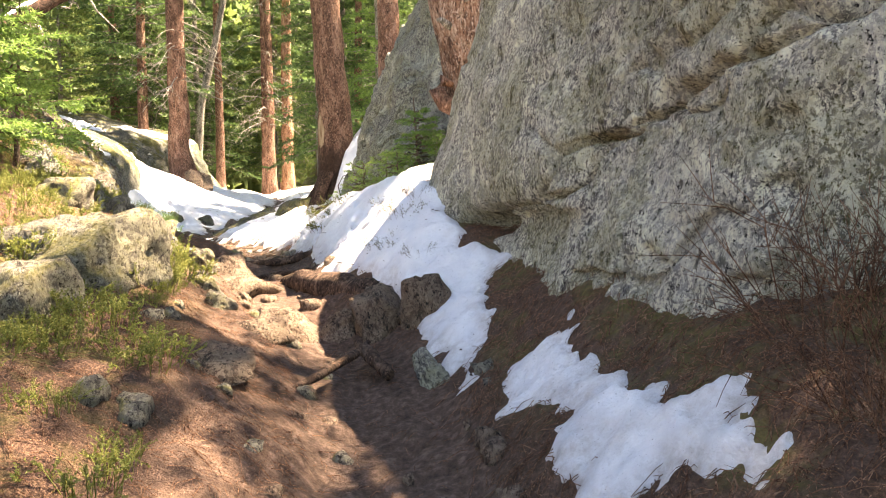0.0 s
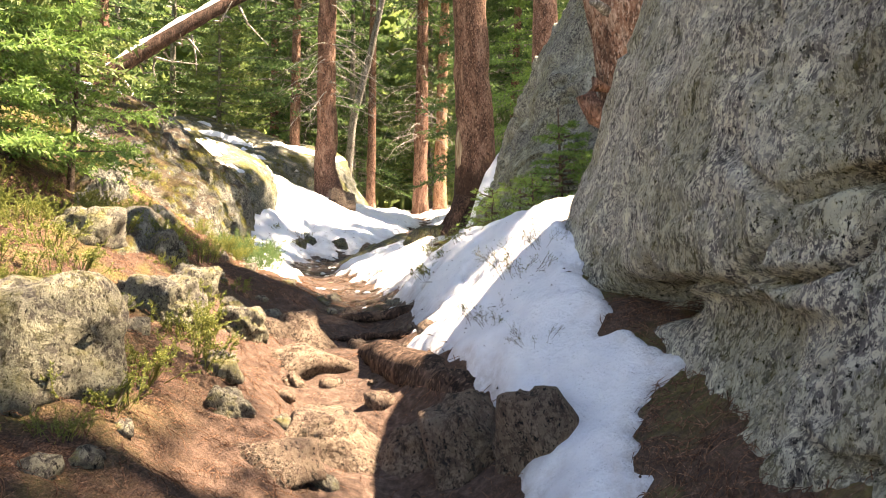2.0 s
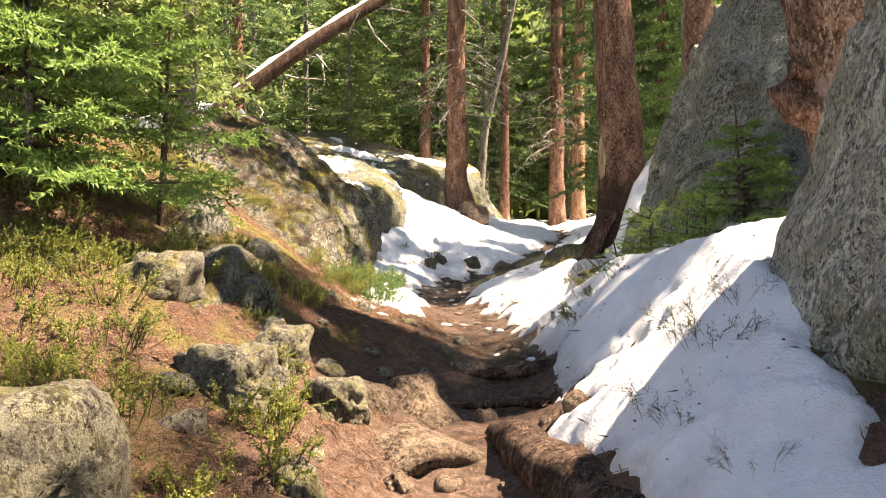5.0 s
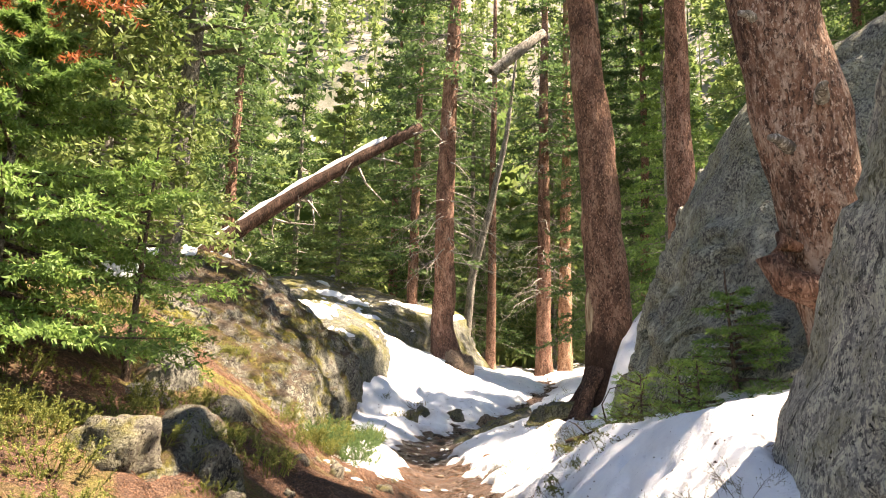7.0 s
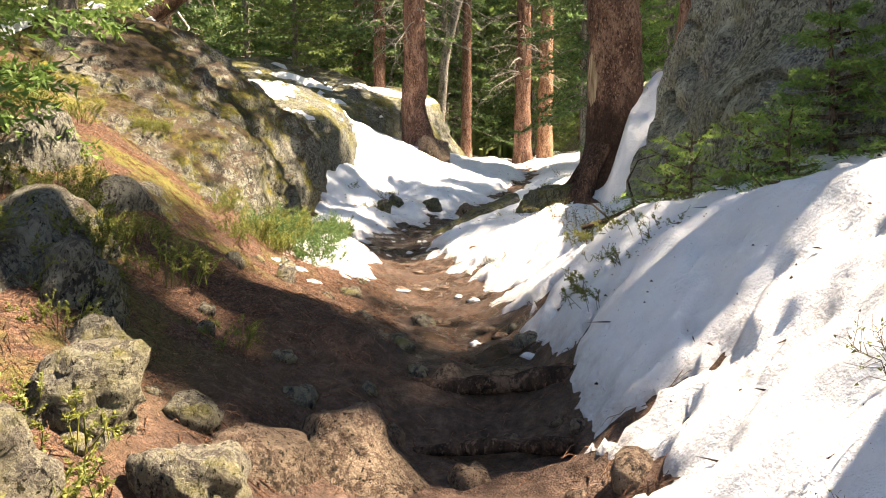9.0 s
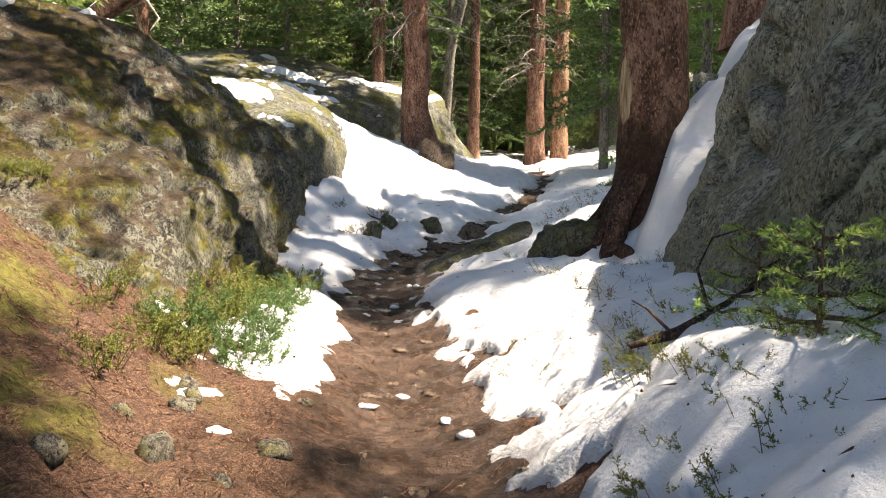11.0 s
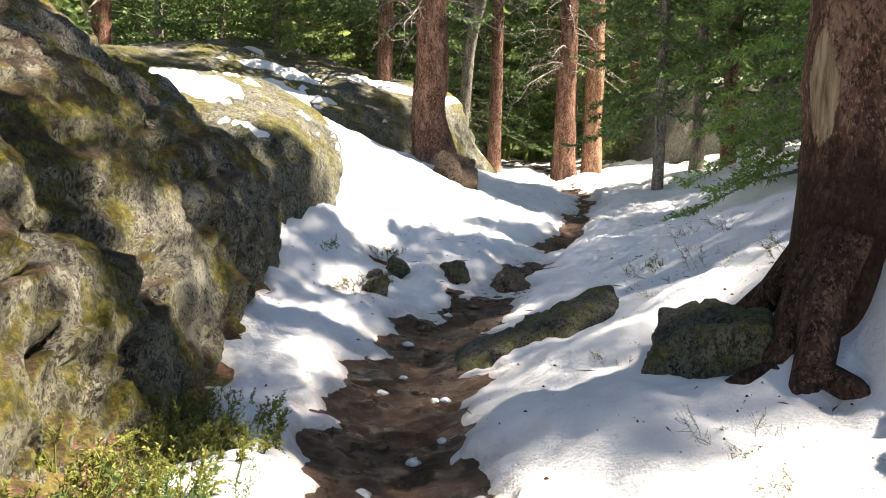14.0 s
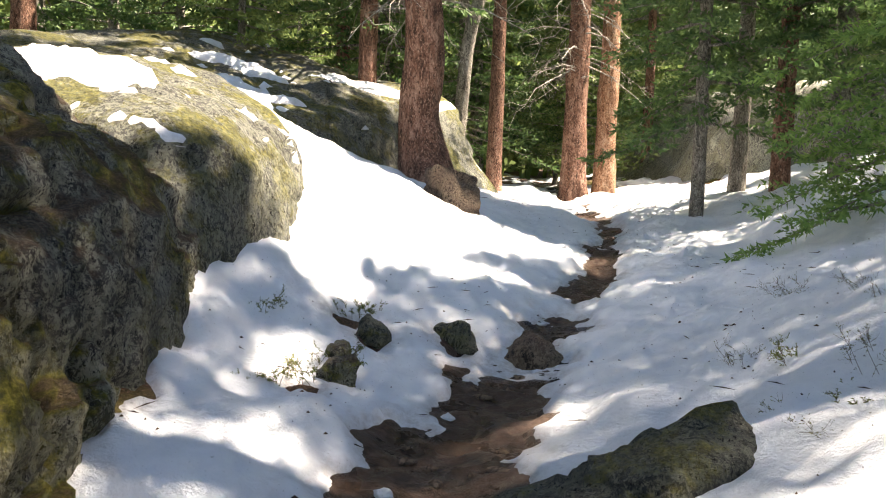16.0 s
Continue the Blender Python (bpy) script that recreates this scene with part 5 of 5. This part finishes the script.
# ---- shrubs ----
def shrub_mesh(name, seed, stems, height, spread, leaves, leaf, width, material, wood, forks=3, sprawl=0.6, thick=1.0):
    """A low clump of branching stems with small leaves: two meshes."""
    rng = np.random.default_rng(seed)
    heap, A, B = Heap(), [], []
    for k in range(stems):
        a = rng.uniform(0, 6.283)
        foot = np.array([math.cos(a), math.sin(a), 0]) * spread * 0.6 * rng.random() ** 0.5
        way = unit(np.array([math.cos(a) * sprawl, math.sin(a) * sprawl, 1.0]) + rng.normal(0, 0.35, 3))
        L = height * rng.uniform(0.5, 1.1)
        mid = foot + way * L * 0.5 + rng.normal(0, 0.12 * L, 3)
        tip = mid + unit(way + rng.normal(0, 0.4, 3)) * L * 0.5
        foot[2] = -0.06
        heap.limb([foot, mid, tip], np.array([0.0035, 0.003, 0.0012]) * thick, 3)
        for j in range(forks):
            p = foot + (mid - foot) * rng.uniform(0.4, 1) if rng.random() < .4 else mid + (tip - mid) * rng.uniform(0, 0.8)
            e = p + unit(way + rng.normal(0, 0.6, 3)) * L * rng.uniform(0.25, 0.5)
            heap.limb([p, (p + e) / 2 + rng.normal(0, .006, 3), e], np.array([0.0022, 0.0018, 0.001]) * thick, 3)
            A.append(p), B.append(e)
        A.append(mid), B.append(tip)
    stems_me = heap.mesh("stem", wood)
    if not leaves:
        return stems_me, None
    v, f = needles(rng, np.array(A), np.array(B), leaves, leaf, width, 1.1)
    return stems_me, put_mesh("foliage", v, f, material, False)


SHRUBS = [shrub_mesh("shrub", 200 + k, 34, 0.19, 0.38, 12, 0.018, 0.0045, SHRUB, SHRUB, 3) for k in range(4)]
BARE = [shrub_mesh("shrub", 220 + k, 16, 0.21, 0.30, 2, 0.012, 0.003, SHRUB, TWIG, 12, 1.2, 0.42) for k in range(3)]
SNOWY = [shrub_mesh("shrub", 240 + k, 18, 0.15, 0.30, 9, 0.017, 0.0032, SHRUB, TWIG, 5, 1.3, 0.6) for k in range(3)]
TUFTS = [shrub_mesh("shrub", 280 + k, 46, 0.26, 0.30, 16, 0.035, 0.0028, NEEDLE, NEEDLE, 3, 0.7, 0.8) for k in range(2)]
BRUSH = [shrub_mesh("shrub", 260 + k, 40, 0.55, 0.45, 0, 0, 0, None, TWIG_RED, 6) for k in range(2)]


def shrub(kind, label, x, y, size, turn, group, z=None, name="shrub"):
    stems_me, leaves_me = kind
    root = new(name)
    root.location = (x, y, gz(x, y) + (0.05 if kind in BARE or kind in SNOWY else 0.0) if z is None else z)
    m = pose(0, 0, 0, 0, 0, turn) @ Matrix.Diagonal((size, size, size, 1))
    tagged(part("stem", stems_me, root, m=m), kind="stuff")
    if leaves_me is not None:
        tagged(part("foliage", leaves_me, root, m=m), kind="stuff")
    return tagged(root, label, "shrub", group)


def outcrop_z(x, y):
    """The height of the outcrop's skin at a place, or minus infinity beside it."""
    ox, oy, oz = OUT
    d = (ox - x) ** 2 + (oy - y) ** 2
    k = np.argmin(d)
    return float(oz.ravel()[k]) if d.ravel()[k] < 0.01 else -99.0


# slabs of the outcrop's rock standing out of the bank
for k, (x, y, sx_, sy_, sz_, turn) in enumerate([(-3.55, 7.75, 0.6, 0.3, 0.28, 120), (-4.05, 8.8, 0.6, 0.3, 0.24, 118), (-3.15, 7.45, 0.38, 0.24, 0.20, 130), (-4.6, 8.7, 0.7, 0.4, 0.34, 125), (-4.1, 8.1, 0.55, 0.35, 0.3, 100)]):
    stone("rock", "low mossy slab of grey rock breaking out of the bank", x, y, sx_, sy_, sz_, turn, ROCK_BLUFF, 0.90, 50 + k, (4, 12), 5, None, "slabs in the bank")
rng = random.Random(5)
count = 0
while count < 190:
    x, y = rng.uniform(-5.4, -0.6), 2.2 + 8.3 * rng.random() ** 0.8
    d = float(trail_d(x, y))
    if d > -1.0 or vnoise(x * 0.9, y * 0.9, 4.4) < -0.25 + 0.25 * (d > -1.5):
        continue
    z = max(gz(x, y), outcrop_z(x, y) if y > 9 else -99)
    shrub(SHRUBS[count % 4], "low yellow-green whortleberry clump in the needle litter", x, y, rng.uniform(0.4, 0.9), rng.uniform(0, 360), "whortleberry on the bank", z)
    count += 1
for k, (x, y, s) in enumerate([(-0.35, 7.06, 1.0), (-0.25, 7.2, 0.6), (-0.45, 6.65, 0.6), (-0.54, 6.85, 0.8), (-0.2, 6.3, 0.5), (-2.3, 12.5, 1.0), (-2.0, 11.8, 1.1), (-2.6, 13.0, 0.8), (-2.4, 11.2, 1.0), (-1.8, 12.6, 0.9), (-1.7, 10.8, 1.1), (-3.2, 15.8, 0.9), (-3.4, 16.9, 0.8), (-2.8, 16.2, 1.0), (-2.6, 17.4, 1.0), (-3.0, 18.2, 1.0), (-3.3, 14.4, 0.6), (-2.2, 15.6, 1.2)]):
    shrub(BARE[k % 3], "bare thin twigs of a shrub poking through the snow", x, y, s, k * 67, "bare twigs in the snow")
rng = random.Random(9)
for k in range(32):
    t = rng.random()
    x, y = [(-1.55 + 0.9 * rng.random(), 8.8 + 2.4 * rng.random()), (-4.55 - 0.7 * rng.random(), 10.9 + 1.9 * rng.random()), (-1.3 + 1.1 * rng.random(), 9.2 + 1.2 * rng.random()), (-1.75 + 0.6 * rng.random(), 10.2 + 1.2 * rng.random())][k % 4]
    shrub(SNOWY[k % 3], "green leafy shrub sprigs standing in the snow", x, y, rng.uniform(0.5, 0.9), k * 41, "sprigs in the snow")
for k in range(14):
    y = 10.8 + 2.3 * k / 13 + 0.1 * math.sin(k * 5.1)
    x = float(np.interp(y, [10.9, 12.2, 13.4], [-4.55, -5.05, -5.55])) + 0.22 + 0.14 * math.sin(k * 2.7)
    shrub(SHRUBS[k % 4], "yellow-green tuft of whortleberry at the outcrop's foot", x, y, 0.95 + 0.25 * math.sin(k * 3.3), k * 59, "tufts at the outcrop's foot")
for k, (x, y, s) in enumerate([(1.45, 2.9, 1.0), (1.75, 2.4, 1.1), (1.3, 2.3, 0.8), (1.6, 3.2, 0.7)]):
    shrub(BRUSH[k % 2], "tangled reddish dead brush at the boulder's foot", x, y, s, k * 80, "dead brush by the boulder", name="brush")

for k, (x, y, s) in enumerate([(-6.1, 16.0, 0.9), (-5.95, 16.3, 1.0), (-6.0, 16.6, 0.8), (-6.3, 17.5, 0.9), (-6.6, 16.6, 0.8), (-3.1, 16.6, 1.0), (-2.9, 15.9, 0.9)]):
    shrub(SNOWY[k % 3], "green leafy shrub sprigs standing in the snow", x, y, s, k * 53, "sprigs in the snow")

for k, (x, y, s) in enumerate([(-4.04, 10.78, 1.1), (-4.44, 11.6, 1.0), (-4.22, 11.3, 0.9), (-3.85, 10.55, 0.8), (-4.5, 12.0, 0.8), (-4.2, 10.4, 0.9)]):
    shrub(TUFTS[k % 2], "dark green feathery tuft standing in the snow", x, y, s, k * 71, "dark tufts at the snow's edge")

# fallen twigs and needles strewn over the ground
rngn = np.random.default_rng(8)
n = 36000
x, y = rngn.uniform(-5.5, 1.3, n), 1.5 + 11 * rngn.random(n) ** 1.2
x[:5000], y[:5000] = rngn.uniform(0.1, 1.9, 5000), rngn.uniform(1.5, 6.8, 5000)
d = trail_d(x, y)
ok = (snow_mask(x, y) < 0.0) | (rngn.random(n) < 0.03)
ok &= (np.abs(d) > 0.4) | (rngn.random(n) < 0.25)
x, y = x[ok], y[ok]
n = len(x)
z = ground_z(x, y)
a = rngn.uniform(0, 6.283, n)
L = 0.015 + 0.075 * rngn.random(n) ** 2
w = rngn.uniform(0.0012, 0.0026, n)
dx, dy = np.cos(a) * L, np.sin(a) * L
p0 = np.stack([x - dx, y - dy, ground_z(x - dx, y - dy) + 0.008], 1)
p1 = np.stack([x + dx, y + dy, ground_z(x + dx, y + dy) + 0.008], 1)
pm = (p0 + p1) / 2 + np.stack([-dy * .2, dx * .2, rngn.uniform(0.005, 0.02, n)], 1)
wv = np.stack([-np.sin(a), np.cos(a), 0 * a], 1) * w[:, None]
up = np.array([0, 0, 1.0]) * (w * 1.5)[:, None]
v = np.stack([p0 - wv, p0 + wv, p0 + up, pm - wv, pm + wv, pm + up, p1], 1).reshape(-1, 3)
b = np.arange(n)[:, None, None] * 7
fc = np.array([[0, 3, 2], [2, 3, 5], [1, 2, 4], [2, 5, 4], [3, 6, 5], [5, 6, 4], [0, 1, 3], [1, 4, 3], [3, 4, 6]])[None] + b
tagged(new("twig_litter", put_mesh("twig_litter", v, fc.reshape(-1, 3), TWIG_RED, False)), "fallen reddish twigs and needles strewn on the floor", "twigs", kind="stuff")

# needles, cone scales and bark crumbs lying on the snow
rngd = np.random.default_rng(21)
n = 7000
x, y = rngd.uniform(-8, 0.6, n), 4.5 + 22 * rngd.random(n) ** 1.5
m_ = snow_mask(x, y)
ok = (m_ > 0.03) & (vnoise(x * 1.6, y * 1.6, 3.3) + 0.5 * rngd.random(n) > 0.25)
x, y, m_ = x[ok], y[ok], m_[ok]
n = len(x)
z = ground_z(x, y) + 0.11 * smooth(-0.18, 0.16, m_) + 0.06 * smooth(0.1, 0.6, m_) - 0.055 + (0.035 * fbm(x * 3, y * 3, 8, 3) + 0.022 * fbm(x * 9, y * 9, 5, 3)) * smooth(-0.02, 0.15, m_)
a = rngd.uniform(0, 6.283, n)
L = np.where(rngd.random(n) < 0.12, rngd.uniform(0.03, 0.10, n), 0.004 + 0.014 * rngd.random(n) ** 3)
w = np.where(L > 0.03, 0.003, L * 0.5)
u = np.stack([np.cos(a), np.sin(a), 0 * a], 1)
s_ = np.stack([-np.sin(a), np.cos(a), 0 * a], 1)
c = np.stack([x, y, z + 0.004], 1)
v = np.stack([c - u * L[:, None], c + s_ * w[:, None], c + u * L[:, None], c - s_ * w[:, None], c + np.array([0, 0, 1.0]) * (w * 1.2 + 0.003)[:, None]], 1).reshape(-1, 3)
fc = np.array([[0, 3, 4], [3, 2, 4], [2, 1, 4], [1, 0, 4]])[None] + np.arange(n)[:, None, None] * 5
tagged(new("snow_debris", put_mesh("snow_debris", v, fc.reshape(-1, 3), LOGWOOD, False)), "dark needles and bark crumbs strewn over the snow", "debris", kind="stuff")
